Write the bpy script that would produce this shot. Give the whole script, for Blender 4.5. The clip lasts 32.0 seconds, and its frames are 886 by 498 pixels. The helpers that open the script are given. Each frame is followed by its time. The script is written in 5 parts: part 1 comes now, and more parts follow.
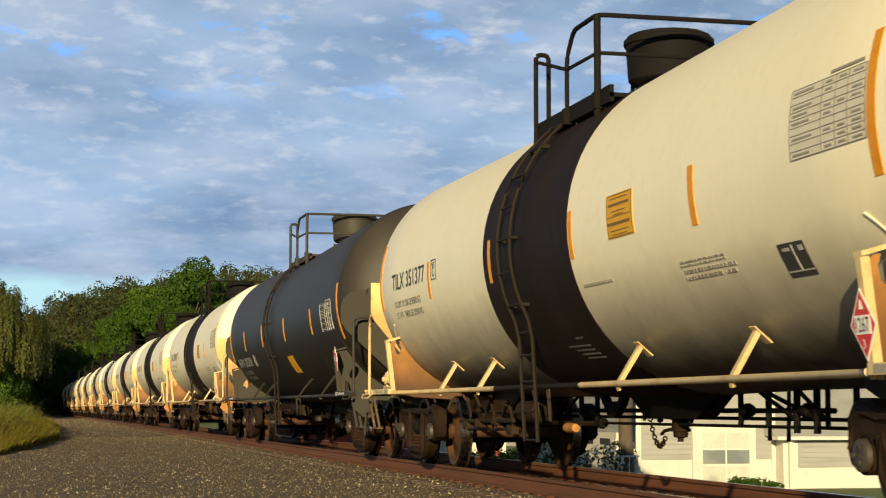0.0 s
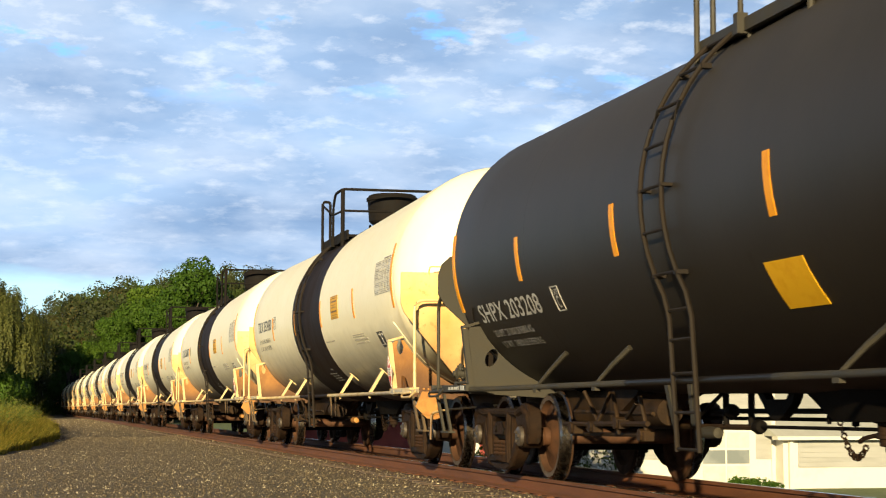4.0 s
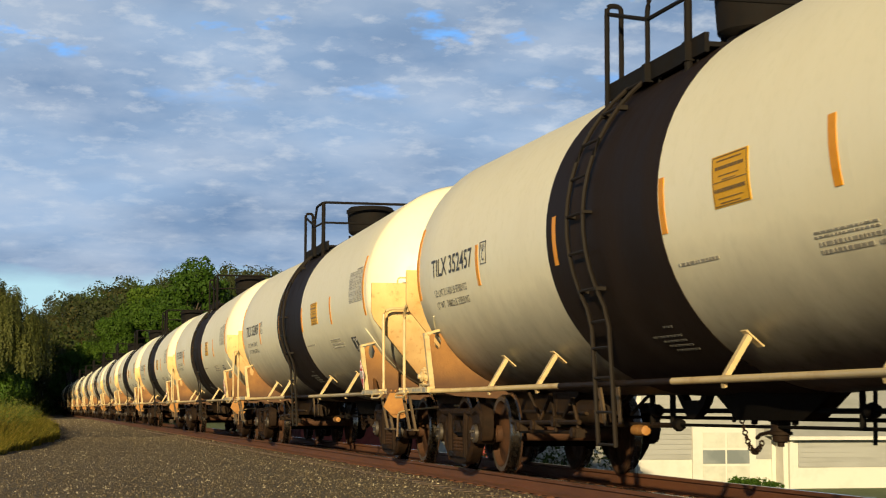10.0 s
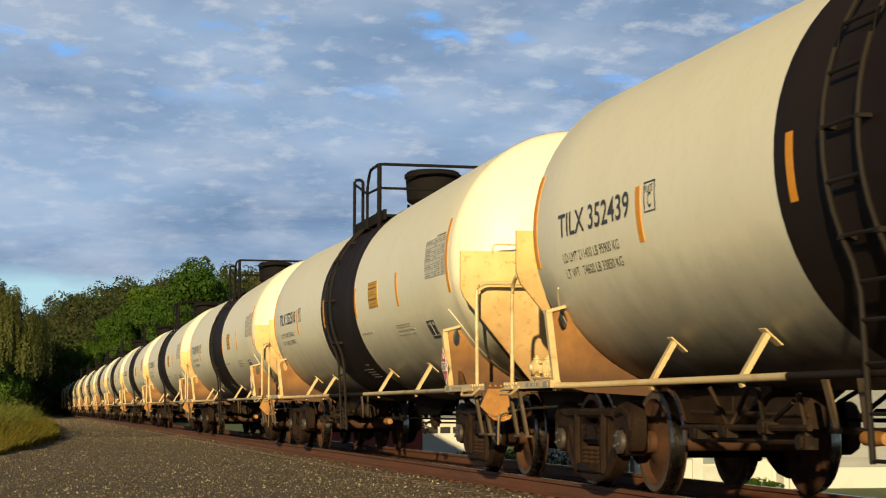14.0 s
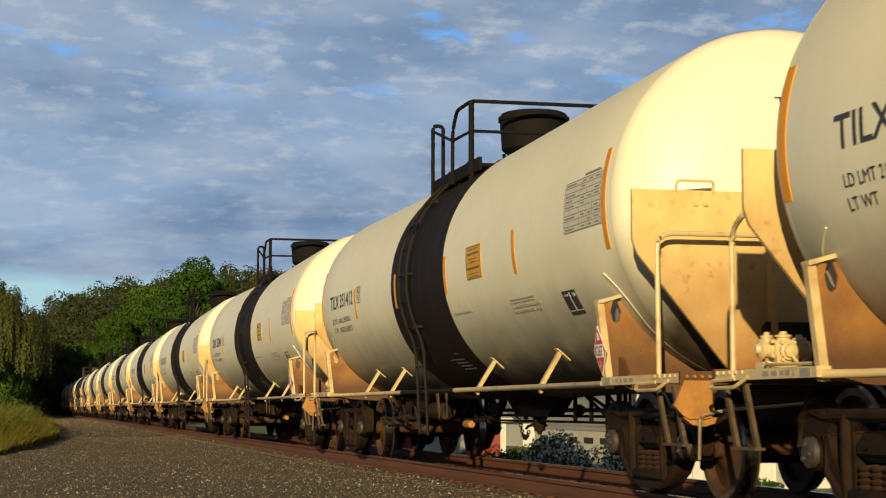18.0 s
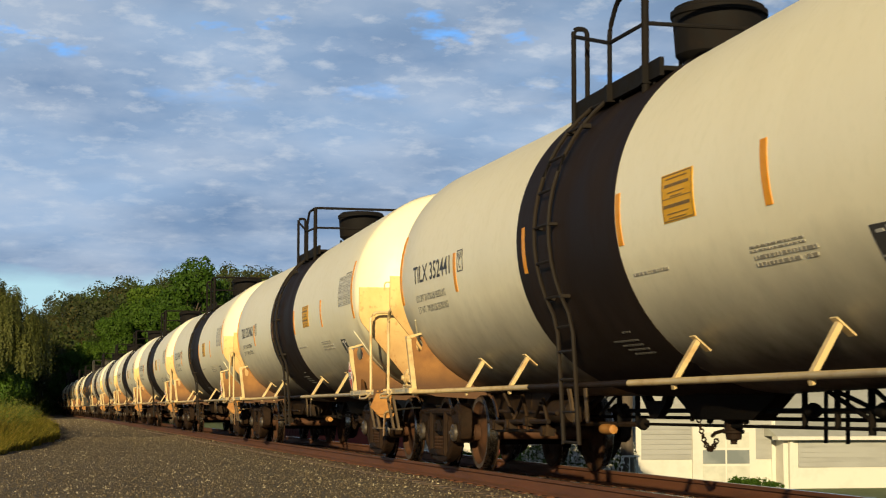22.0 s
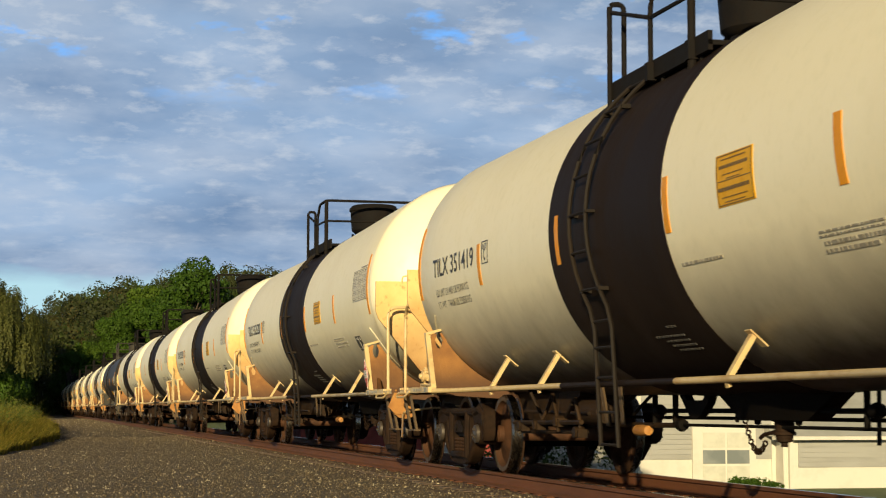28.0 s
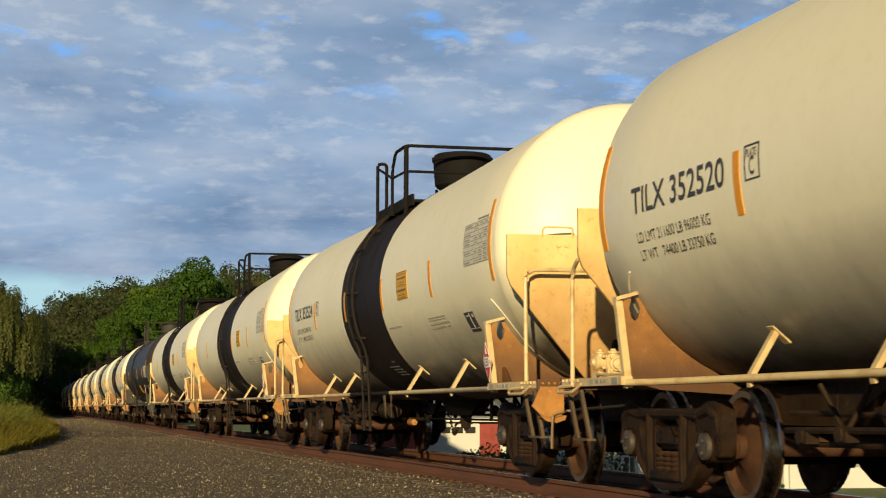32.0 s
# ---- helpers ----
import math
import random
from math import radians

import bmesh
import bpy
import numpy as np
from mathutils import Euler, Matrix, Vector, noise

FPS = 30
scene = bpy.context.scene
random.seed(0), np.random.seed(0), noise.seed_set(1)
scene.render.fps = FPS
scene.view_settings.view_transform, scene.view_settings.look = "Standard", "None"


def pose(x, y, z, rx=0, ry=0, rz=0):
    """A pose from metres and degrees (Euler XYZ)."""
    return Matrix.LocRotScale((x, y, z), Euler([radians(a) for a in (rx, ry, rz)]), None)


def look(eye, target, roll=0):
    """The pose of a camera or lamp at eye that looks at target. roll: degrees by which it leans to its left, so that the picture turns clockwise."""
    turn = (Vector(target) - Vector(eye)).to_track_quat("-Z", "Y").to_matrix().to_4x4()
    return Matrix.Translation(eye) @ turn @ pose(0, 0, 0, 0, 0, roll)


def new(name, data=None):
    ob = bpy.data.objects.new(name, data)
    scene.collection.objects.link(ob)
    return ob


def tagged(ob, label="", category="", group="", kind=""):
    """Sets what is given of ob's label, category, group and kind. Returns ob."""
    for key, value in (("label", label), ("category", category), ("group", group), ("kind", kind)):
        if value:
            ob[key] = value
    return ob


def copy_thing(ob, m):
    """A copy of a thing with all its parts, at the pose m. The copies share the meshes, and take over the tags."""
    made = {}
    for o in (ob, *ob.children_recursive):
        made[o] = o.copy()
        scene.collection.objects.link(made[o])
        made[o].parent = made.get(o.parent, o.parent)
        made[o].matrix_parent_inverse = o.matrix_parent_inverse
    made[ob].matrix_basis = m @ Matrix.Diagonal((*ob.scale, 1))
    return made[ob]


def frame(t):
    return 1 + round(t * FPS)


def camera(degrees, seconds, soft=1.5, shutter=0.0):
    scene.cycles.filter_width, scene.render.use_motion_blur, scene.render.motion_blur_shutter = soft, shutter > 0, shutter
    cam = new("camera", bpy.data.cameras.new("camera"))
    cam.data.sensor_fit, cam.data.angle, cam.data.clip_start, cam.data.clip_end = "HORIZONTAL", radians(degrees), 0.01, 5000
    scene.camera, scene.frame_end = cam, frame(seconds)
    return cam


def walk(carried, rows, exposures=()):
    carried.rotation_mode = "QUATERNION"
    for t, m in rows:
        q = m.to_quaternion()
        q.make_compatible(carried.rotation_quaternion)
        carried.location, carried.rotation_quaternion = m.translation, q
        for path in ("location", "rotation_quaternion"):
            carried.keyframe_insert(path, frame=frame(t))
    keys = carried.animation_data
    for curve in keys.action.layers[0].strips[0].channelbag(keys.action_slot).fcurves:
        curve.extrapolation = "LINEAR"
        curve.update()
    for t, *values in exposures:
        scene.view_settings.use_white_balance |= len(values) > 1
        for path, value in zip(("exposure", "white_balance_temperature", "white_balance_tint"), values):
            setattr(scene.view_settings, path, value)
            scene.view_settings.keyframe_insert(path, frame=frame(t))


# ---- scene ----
# World: z up, metres. The track runs along +y (away); the train comes towards the camera, along -y.
cam = camera(28.167, 32.0, soft=1.15, shutter=0.15)
YAW, PITCH = 0.23197, 0.09037
EYE = Vector((0, 0, 1.0))
AIM = EYE + Vector((math.sin(YAW) * math.cos(PITCH), math.cos(YAW) * math.cos(PITCH), math.sin(PITCH))) * 30
walk(cam, [(0, look(EYE, AIM, 0.085)), (32, look(EYE, AIM, 0.085))], 
     [(0, 0.58), (1.0, 0.78), (2.0, 0.82), (3.0, 1.08), (3.8, 1.08), (5.5, 0.38), (6, 0.38), (7.5, 0.43), (8.6, 0.23), (9, 0.23), (10, 0.48), (11.2, 0.38), (12, 0.23),
      (13, 0.43), (14.2, 0.40), (16.5, 0.43), (18, 0.23), (19, 0.43), (20.2, 0.38), (21, 0.23), (22, 0.43), (23, 0.38), (24, 0.23), (25, 0.43), (27.3, 0.33), (28, 0.43), (29.0, 0.32), (29.6, 0.23), (30, 0.26), (31, 0.43), (32, 0.33)])

TRACK_X, RAIL_Z = 6.26, 0.255      # centre line and rail top
CAR_PITCH = 18.1                   # coupled length
FIRST_Y = -75.45


def travel(t):
    u = t - 16
    return 5.9659 * u + 0.03038 * u * u / 2 - 0.00027 * u ** 3 / 6 - 0.0002046 * u ** 4 / 24


# ---- light ----
SUN_DIR = Vector((-0.40, -1.0, 0.225)).normalized()   # towards the sun
world = bpy.data.worlds.new("world")
scene.world = world
world.use_nodes = True
wt = world.node_tree
for n in list(wt.nodes):
    wt.nodes.remove(n)


def wnode(kind, **kw):
    n = wt.nodes.new(kind)
    for k, v in kw.items():
        setattr(n, k, v)
    return n


def build_world():
    out = wnode("ShaderNodeOutputWorld")
    bg = wnode("ShaderNodeBackground")
    bg.inputs["Strength"].default_value = 0.115
    sky = wnode("ShaderNodeTexSky", sky_type="NISHITA", sun_disc=False)
    sky.sun_elevation = math.asin(SUN_DIR.z)
    sky.sun_rotation = math.atan2(SUN_DIR.x, SUN_DIR.y)
    co = wnode("ShaderNodeTexCoord")
    # the cloud sheet lies flat overhead, so that its pattern closes up towards the horizon
    sep = wnode("ShaderNodeSeparateXYZ")
    wt.links.new(co.outputs["Generated"], sep.inputs[0])

    def calc(op, p, q):
        n = wnode("ShaderNodeMath", operation=op)
        for k, v in enumerate((p, q)):
            if isinstance(v, float):
                n.inputs[k].default_value = v
            else:
                wt.links.new(v, n.inputs[k])
        return n.outputs[0]
    depth = calc("ADD", calc("MAXIMUM", sep.outputs["Z"], 0.0), 0.22)
    mp = wnode("ShaderNodeCombineXYZ")
    wt.links.new(calc("DIVIDE", sep.outputs["X"], depth), mp.inputs["X"])
    wt.links.new(calc("DIVIDE", sep.outputs["Y"], depth), mp.inputs["Y"])

    def nz(scale, detail, rough, lo, hi, dist=0.0):
        n = wnode("ShaderNodeTexNoise")
        n.inputs["Scale"].default_value, n.inputs["Detail"].default_value = scale, detail
        n.inputs["Roughness"].default_value, n.inputs["Distortion"].default_value = rough, dist
        wt.links.new(mp.outputs[0], n.inputs["Vector"])
        r = wnode("ShaderNodeMapRange")
        r.inputs["From Min"].default_value, r.inputs["From Max"].default_value = lo, hi
        wt.links.new(n.outputs["Fac"], r.inputs["Value"])
        return r.outputs[0]

    def mix(f, a, b):
        m = wnode("ShaderNodeMix", data_type="RGBA")
        for sock, v in ((m.inputs[0], f), (m.inputs[6], a), (m.inputs[7], b)):
            if isinstance(v, tuple):
                sock.default_value = (*v, 1)
            else:
                wt.links.new(v, sock)
        return m.outputs[2]
    def ramp_z(lo, hi):
        r = wnode("ShaderNodeMapRange")
        r.inputs["From Min"].default_value, r.inputs["From Max"].default_value = lo, hi
        wt.links.new(sep.outputs["Z"], r.inputs["Value"])
        return r.outputs[0]
    broad = nz(1.9, 4, 0.5, 0.36, 0.64, 0.2)
    mottle = nz(4.2, 6, 0.56, 0.42, 0.74, 0.0)
    streak = nz(15.0, 5, 0.60, 0.52, 0.80, 0.0)
    gap = calc("MULTIPLY", nz(4.6, 5, 0.6, 0.56, 0.63, 0.0), ramp_z(0.165, 0.205))
    base = mix(broad, (2.25, 3.15, 4.45), (1.20, 1.88, 3.0))
    cloud = mix(calc("MULTIPLY", mottle, 0.70), base, (3.5, 4.0, 4.75))
    cloud = mix(calc("MULTIPLY", calc("MULTIPLY", streak, 0.75), ramp_z(0.02, 0.20)), cloud, (5.0, 5.2, 5.4))
    sky_mix = wnode("ShaderNodeMix", data_type="RGBA")
    sky_mix.inputs[0].default_value = 0.7
    wt.links.new(sky.outputs[0], sky_mix.inputs[6])
    sky_mix.inputs[7].default_value = (0.55, 2.8, 7.6, 1)
    full = mix(calc("MULTIPLY", gap, 0.95), cloud, sky_mix.outputs[2])
    # clear pale strip under the edge of the sheet
    low = wnode("ShaderNodeMapRange")
    low.inputs["From Min"].default_value, low.inputs["From Max"].default_value = 0.068, 0.082
    low.inputs["To Min"].default_value, low.inputs["To Max"].default_value = 0.85, 0.0
    wob = calc("MULTIPLY_ADD", mottle, 0.012)
    wt.links.new(sep.outputs["Z"], wob.node.inputs[2])
    wt.links.new(wob, low.inputs["Value"])
    full = mix(low.outputs[0], full, (3.4, 5.3, 5.8))
    # the unseen sky overhead is darkened to weaken the fill light below
    high = wnode("ShaderNodeMapRange")
    high.inputs["From Min"].default_value, high.inputs["From Max"].default_value = 0.20, 0.40
    high.inputs["To Min"].default_value, high.inputs["To Max"].default_value = 0.0, 0.90
    wt.links.new(sep.outputs["Z"], high.inputs["Value"])
    full = mix(high.outputs[0], full, (0.40, 0.50, 0.70))
    wt.links.new(full, bg.inputs["Color"])
    wt.links.new(bg.outputs[0], out.inputs["Surface"])


build_world()
sun = new("sun", bpy.data.lights.new("sun", "SUN"))
sun.data.energy, sun.data.angle, sun.data.color = 4.9, radians(0.6), (1.0, 0.805, 0.44)
sun.matrix_world = look(SUN_DIR * 50, (0, 0, 0))

# ---- materials ----


def material(name, layers, rough=0.6, metal=0.0, bump=0.0, bump_scale=30.0, rough_var=0.15, coords="Object", spec=0.5, dirt_shade=None, ends=0.0):
    """layers: the first is a colour; each next is (colour, noise scale (x, y, z) or a number, low, high, detail)."""
    m = bpy.data.materials.new(name)
    m.use_nodes = True
    nt = m.node_tree
    b = nt.nodes["Principled BSDF"]
    b.inputs["Roughness"].default_value, b.inputs["Metallic"].default_value = rough, metal
    b.inputs["Specular IOR Level"].default_value = spec
    co = nt.nodes.new("ShaderNodeTexCoord").outputs[coords]
    info = nt.nodes.new("ShaderNodeObjectInfo")
    col = None
    fac = None
    for i, lay in enumerate(layers):
        if i == 0:
            rgb = nt.nodes.new("ShaderNodeRGB")
            rgb.outputs[0].default_value = (*lay, 1)
            col = rgb.outputs[0]
            continue
        c, sc, lo, hi, det = lay
        sc = sc if isinstance(sc, tuple) else (sc, sc, sc)
        mp = nt.nodes.new("ShaderNodeMapping")
        mp.inputs["Scale"].default_value = sc
        mp.inputs["Location"].default_value = (i * 3.7, i * 1.3, i * 5.1)
        nt.links.new(co, mp.inputs["Vector"])
        nz = nt.nodes.new("ShaderNodeTexNoise")
        nz.noise_dimensions = "4D"
        nz.inputs["Scale"].default_value, nz.inputs["Detail"].default_value = 1.0, det
        nz.inputs["Roughness"].default_value = 0.6
        mul = nt.nodes.new("ShaderNodeMath")
        mul.operation = "MULTIPLY"
        mul.inputs[1].default_value = 40.0
        nt.links.new(info.outputs["Random"], mul.inputs[0])
        nt.links.new(mul.outputs[0], nz.inputs["W"])
        nt.links.new(mp.outputs[0], nz.inputs["Vector"])
        r = nt.nodes.new("ShaderNodeMapRange")
        r.inputs["From Min"].default_value, r.inputs["From Max"].default_value = lo, hi
        nt.links.new(nz.outputs["Fac"], r.inputs["Value"])
        mx = nt.nodes.new("ShaderNodeMix")
        mx.data_type = "RGBA"
        nt.links.new(r.outputs[0], mx.inputs[0])
        nt.links.new(col, mx.inputs[6])
        mx.inputs[7].default_value = (*c, 1)
        col, fac = mx.outputs[2], r.outputs[0]
    if dirt_shade:
        # splashed dirt, with shade painted in on the tank shells, that thins out upwards: (colour, height where it is
        # full, height where it ends, ragged edge)
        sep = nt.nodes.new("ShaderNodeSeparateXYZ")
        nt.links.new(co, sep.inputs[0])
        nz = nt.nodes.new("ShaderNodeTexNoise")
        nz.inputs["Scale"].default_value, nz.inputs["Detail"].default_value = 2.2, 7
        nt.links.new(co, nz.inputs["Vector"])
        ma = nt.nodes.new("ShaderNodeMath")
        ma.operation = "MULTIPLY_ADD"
        ma.inputs[1].default_value = dirt_shade[3]
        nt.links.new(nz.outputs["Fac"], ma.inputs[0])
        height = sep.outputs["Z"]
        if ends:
            # more of both towards the two ends
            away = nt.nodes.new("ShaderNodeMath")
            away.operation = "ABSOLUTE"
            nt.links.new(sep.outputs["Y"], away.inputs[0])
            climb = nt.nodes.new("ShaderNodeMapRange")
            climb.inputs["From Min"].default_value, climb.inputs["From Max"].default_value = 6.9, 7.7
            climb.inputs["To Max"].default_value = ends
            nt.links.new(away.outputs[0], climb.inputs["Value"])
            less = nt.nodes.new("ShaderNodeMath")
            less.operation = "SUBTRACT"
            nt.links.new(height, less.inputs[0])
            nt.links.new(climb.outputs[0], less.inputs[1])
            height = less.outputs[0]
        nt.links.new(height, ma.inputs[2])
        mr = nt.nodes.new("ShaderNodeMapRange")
        mr.inputs["From Min"].default_value, mr.inputs["From Max"].default_value = dirt_shade[1] + dirt_shade[3] / 2, dirt_shade[2] + dirt_shade[3] / 2
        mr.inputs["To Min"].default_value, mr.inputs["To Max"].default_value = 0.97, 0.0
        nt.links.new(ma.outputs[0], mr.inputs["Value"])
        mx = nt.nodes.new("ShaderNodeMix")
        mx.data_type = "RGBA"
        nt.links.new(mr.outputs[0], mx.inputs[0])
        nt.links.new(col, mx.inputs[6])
        mx.inputs[7].default_value = (*dirt_shade[0], 1)
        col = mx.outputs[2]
    nt.links.new(col, b.inputs["Base Color"])
    if fac is not None and rough_var:
        r = nt.nodes.new("ShaderNodeMapRange")
        r.inputs["To Min"].default_value, r.inputs["To Max"].default_value = max(rough - rough_var * 0.4, 0.02), min(rough + rough_var, 1)
        nt.links.new(fac, r.inputs["Value"])
        nt.links.new(r.outputs[0], b.inputs["Roughness"])
    if bump:
        nz = nt.nodes.new("ShaderNodeTexNoise")
        nz.inputs["Scale"].default_value, nz.inputs["Detail"].default_value = bump_scale, 6
        nt.links.new(co, nz.inputs["Vector"])
        bp = nt.nodes.new("ShaderNodeBump")
        bp.inputs["Strength"].default_value, bp.inputs["Distance"].default_value = bump, 0.02
        nt.links.new(nz.outputs["Fac"], bp.inputs["Height"])
        nt.links.new(bp.outputs[0], b.inputs["Normal"])
    return m


# the dark lower belly and ends mix grime with shade painted into the colour
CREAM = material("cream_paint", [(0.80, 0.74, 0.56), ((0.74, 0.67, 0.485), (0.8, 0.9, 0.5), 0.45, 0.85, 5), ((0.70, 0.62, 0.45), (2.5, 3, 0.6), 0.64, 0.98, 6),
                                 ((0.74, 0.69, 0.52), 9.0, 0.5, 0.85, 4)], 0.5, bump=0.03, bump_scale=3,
                 dirt_shade=((0.017, 0.0105, 0.005), 1.08, 2.0, 0.35), ends=0.45)
DIRTY = material("dust_stained_paint", [(0.76, 0.535, 0.225), ((0.64, 0.37, 0.105), (2.0, 2.0, 1.2), 0.45, 0.75, 6), ((0.30, 0.135, 0.032), 14.0, 0.57, 0.80, 6)],
                 0.6, bump=0.12, bump_scale=40, dirt_shade=((0.21, 0.076, 0.012), 0.95, 2.45, 1.1))
WEB = material("rust_stained_web", [(0.40, 0.18, 0.036), ((0.21, 0.080, 0.015), 3.0, 0.4, 0.7, 6), ((0.60, 0.40, 0.15), 7.0, 0.62, 0.85, 5)],
               0.7, bump=0.2, bump_scale=40, dirt_shade=((0.070, 0.026, 0.007), 1.0, 1.80, 0.6))
PLATE = material("orange_rust_plate", [(0.38, 0.17, 0.034), ((0.24, 0.095, 0.017), 6.0, 0.42, 0.7, 6), ((0.60, 0.36, 0.12), 12.0, 0.6, 0.85, 5)], 0.7, bump=0.2, bump_scale=40)
UNDER = material("oil_brown_underframe", [(0.030, 0.016, 0.007), ((0.010, 0.006, 0.004), 4.0, 0.4, 0.65, 6), ((0.09, 0.047, 0.016), 7.0, 0.62, 0.85, 5)],
                 0.75, bump=0.2, bump_scale=40, spec=0.15)
PIPE = material("cream_rail_paint", [(0.56, 0.42, 0.21), ((0.34, 0.19, 0.07), (5, 3, 5), 0.50, 0.75, 6)], 0.5, bump=0.08, bump_scale=50,
                dirt_shade=((0.12, 0.065, 0.027), 0.60, 0.95, 0.2))
BLACK = material("black_coating", [(0.014, 0.0085, 0.0065), ((0.024, 0.015, 0.011), (2, 2, 0.6), 0.45, 0.75, 6)], 0.68, bump=0.06, bump_scale=30, spec=0.1)
BLACKRAIL = material("flat_black_railing", [(0.007, 0.006, 0.006), ((0.014, 0.010, 0.008), 6.0, 0.45, 0.75, 5)], 0.85, bump=0.1, bump_scale=40, spec=0.15)
LADDER = material("worn_black_ladder_paint", [(0.012, 0.0085, 0.0065), ((0.022, 0.015, 0.010), (6, 6, 2), 0.45, 0.75, 5)], 0.75, bump=0.1, bump_scale=40, spec=0.2)
# shade of the lower shell is painted in: near-black below, fading towards the top
BLACKCAR = material("dark_grey_tank_paint", [(0.034, 0.029, 0.024), ((0.044, 0.037, 0.030), (1.5, 1.5, 0.8), 0.42, 0.75, 6),
                                             ((0.050, 0.044, 0.036), (5, 5, 0.9), 0.66, 0.95, 5)], 0.58, bump=0.03, bump_scale=12, spec=0.25,
                    dirt_shade=((0.008, 0.0055, 0.0035), 1.2, 3.5, 0.3))
BLACKDIRT = material("dusty_dark_paint", [(0.021, 0.018, 0.0125), ((0.037, 0.030, 0.019), 3.0, 0.4, 0.7, 6)], 0.7, bump=0.1, bump_scale=40)
IRON = material("dusty_cast_iron", [(0.014, 0.0068, 0.0034), ((0.027, 0.013, 0.0058), 5.0, 0.42, 0.72, 6), ((0.008, 0.006, 0.0045), 16.0, 0.5, 0.8, 5)],
                0.8, bump=0.3, bump_scale=60, spec=0.15)
GREASE = material("oily_black_steel", [(0.006, 0.005, 0.0045), ((0.013, 0.0085, 0.0055), 8.0, 0.5, 0.8, 5)], 0.75, bump=0.15, bump_scale=40, spec=0.05)
RUSTY = material("rusty_steel", [(0.032, 0.016, 0.0085), ((0.042, 0.020, 0.011), 7.0, 0.42, 0.7, 6), ((0.055, 0.028, 0.014), 18.0, 0.55, 0.8, 5)],
                 0.85, bump=0.2, bump_scale=60, spec=0.15)
STEP = material("dirty_step_paint", [(0.085, 0.052, 0.023), ((0.040, 0.023, 0.010), 6.0, 0.42, 0.7, 6), ((0.22, 0.155, 0.08), 9.0, 0.6, 0.85, 5)], 0.75, bump=0.15, bump_scale=40)
WHEEL = material("wheel_rust", [(0.075, 0.034, 0.018), ((0.035, 0.019, 0.012), 6.0, 0.42, 0.7, 6)], 0.7, bump=0.1, bump_scale=50, spec=0.15)
TREAD = material("polished_steel", [(0.62, 0.60, 0.58), ((0.42, 0.38, 0.35), 20.0, 0.45, 0.8, 4)], 0.22, metal=1.0)
TYRE = material("bright_tread_steel", [(0.21, 0.175, 0.145), ((0.14, 0.11, 0.085), 20.0, 0.45, 0.8, 4)], 0.27, metal=1.0)
BRIGHT = material("worn_bright_metal", [(0.066, 0.052, 0.042), ((0.034, 0.025, 0.018), 14.0, 0.45, 0.7, 4)], 0.55, metal=0.3)
RIM = material("dark_rim_steel", [(0.085, 0.062, 0.048), ((0.05, 0.032, 0.022), 14.0, 0.45, 0.7, 4)], 0.5, metal=0.15, spec=0.2)
RAILRUST = material("rail_rust", [(0.115, 0.034, 0.008), ((0.062, 0.019, 0.006), (8, 0.7, 8), 0.4, 0.7, 6), ((0.16, 0.068, 0.024), (30, 6, 30), 0.55, 0.8, 5)],
                    0.85, bump=0.2, bump_scale=60)
TIEWOOD = material("creosoted_wood", [(0.075, 0.05, 0.036), ((0.15, 0.10, 0.07), (1.5, 20, 20), 0.45, 0.7, 6)], 0.9, bump=0.4, bump_scale=30)
ORANGE = material("amber_reflective_tape", [(0.66, 0.27, 0.008), ((0.54, 0.20, 0.008), 12.0, 0.5, 0.8, 4)], 0.5, spec=0.15)
YELLOW = material("yellow_panel_paint", [(0.62, 0.33, 0.010), ((0.54, 0.27, 0.010), 10.0, 0.5, 0.8, 4)], 0.55, spec=0.15)
DIMINK = material("dim_grey_stencil", [(0.055, 0.05, 0.045), ((0.04, 0.035, 0.03), 16.0, 0.45, 0.7, 4)], 0.7)
GOLDINK = material("worn_dark_gold_print", [(0.10, 0.055, 0.006), ((0.20, 0.11, 0.010), 20.0, 0.5, 0.8, 4)], 0.6)
INK = material("black_stencil_paint", [(0.035, 0.033, 0.032), ((0.07, 0.065, 0.06), 20.0, 0.55, 0.8, 4)], 0.6)
FADED = material("faded_grey_stencil", [(0.25, 0.23, 0.19), ((0.40, 0.37, 0.30), 14.0, 0.5, 0.75, 4)], 0.6)
WHITEINK = material("white_stencil_paint", [(0.38, 0.37, 0.35), ((0.24, 0.23, 0.21), 20.0, 0.5, 0.8, 4)], 0.6)
TABLE = material("grey_table_paint", [(0.58, 0.54, 0.43), ((0.50, 0.46, 0.37), 8.0, 0.5, 0.8, 4)], 0.5)
RED = material("red_placard", [(0.52, 0.03, 0.025), ((0.42, 0.03, 0.025), 9.0, 0.5, 0.8, 4)], 0.4)
WHITE = material("white_placard", [(0.78, 0.76, 0.72), ((0.66, 0.63, 0.58), 9.0, 0.5, 0.8, 4)], 0.4)
SPRAY = material("red_spray_paint", [(0.48, 0.02, 0.02), ((0.38, 0.02, 0.02), 9.0, 0.5, 0.8, 4)], 0.4)

# ---- mesh helpers ----


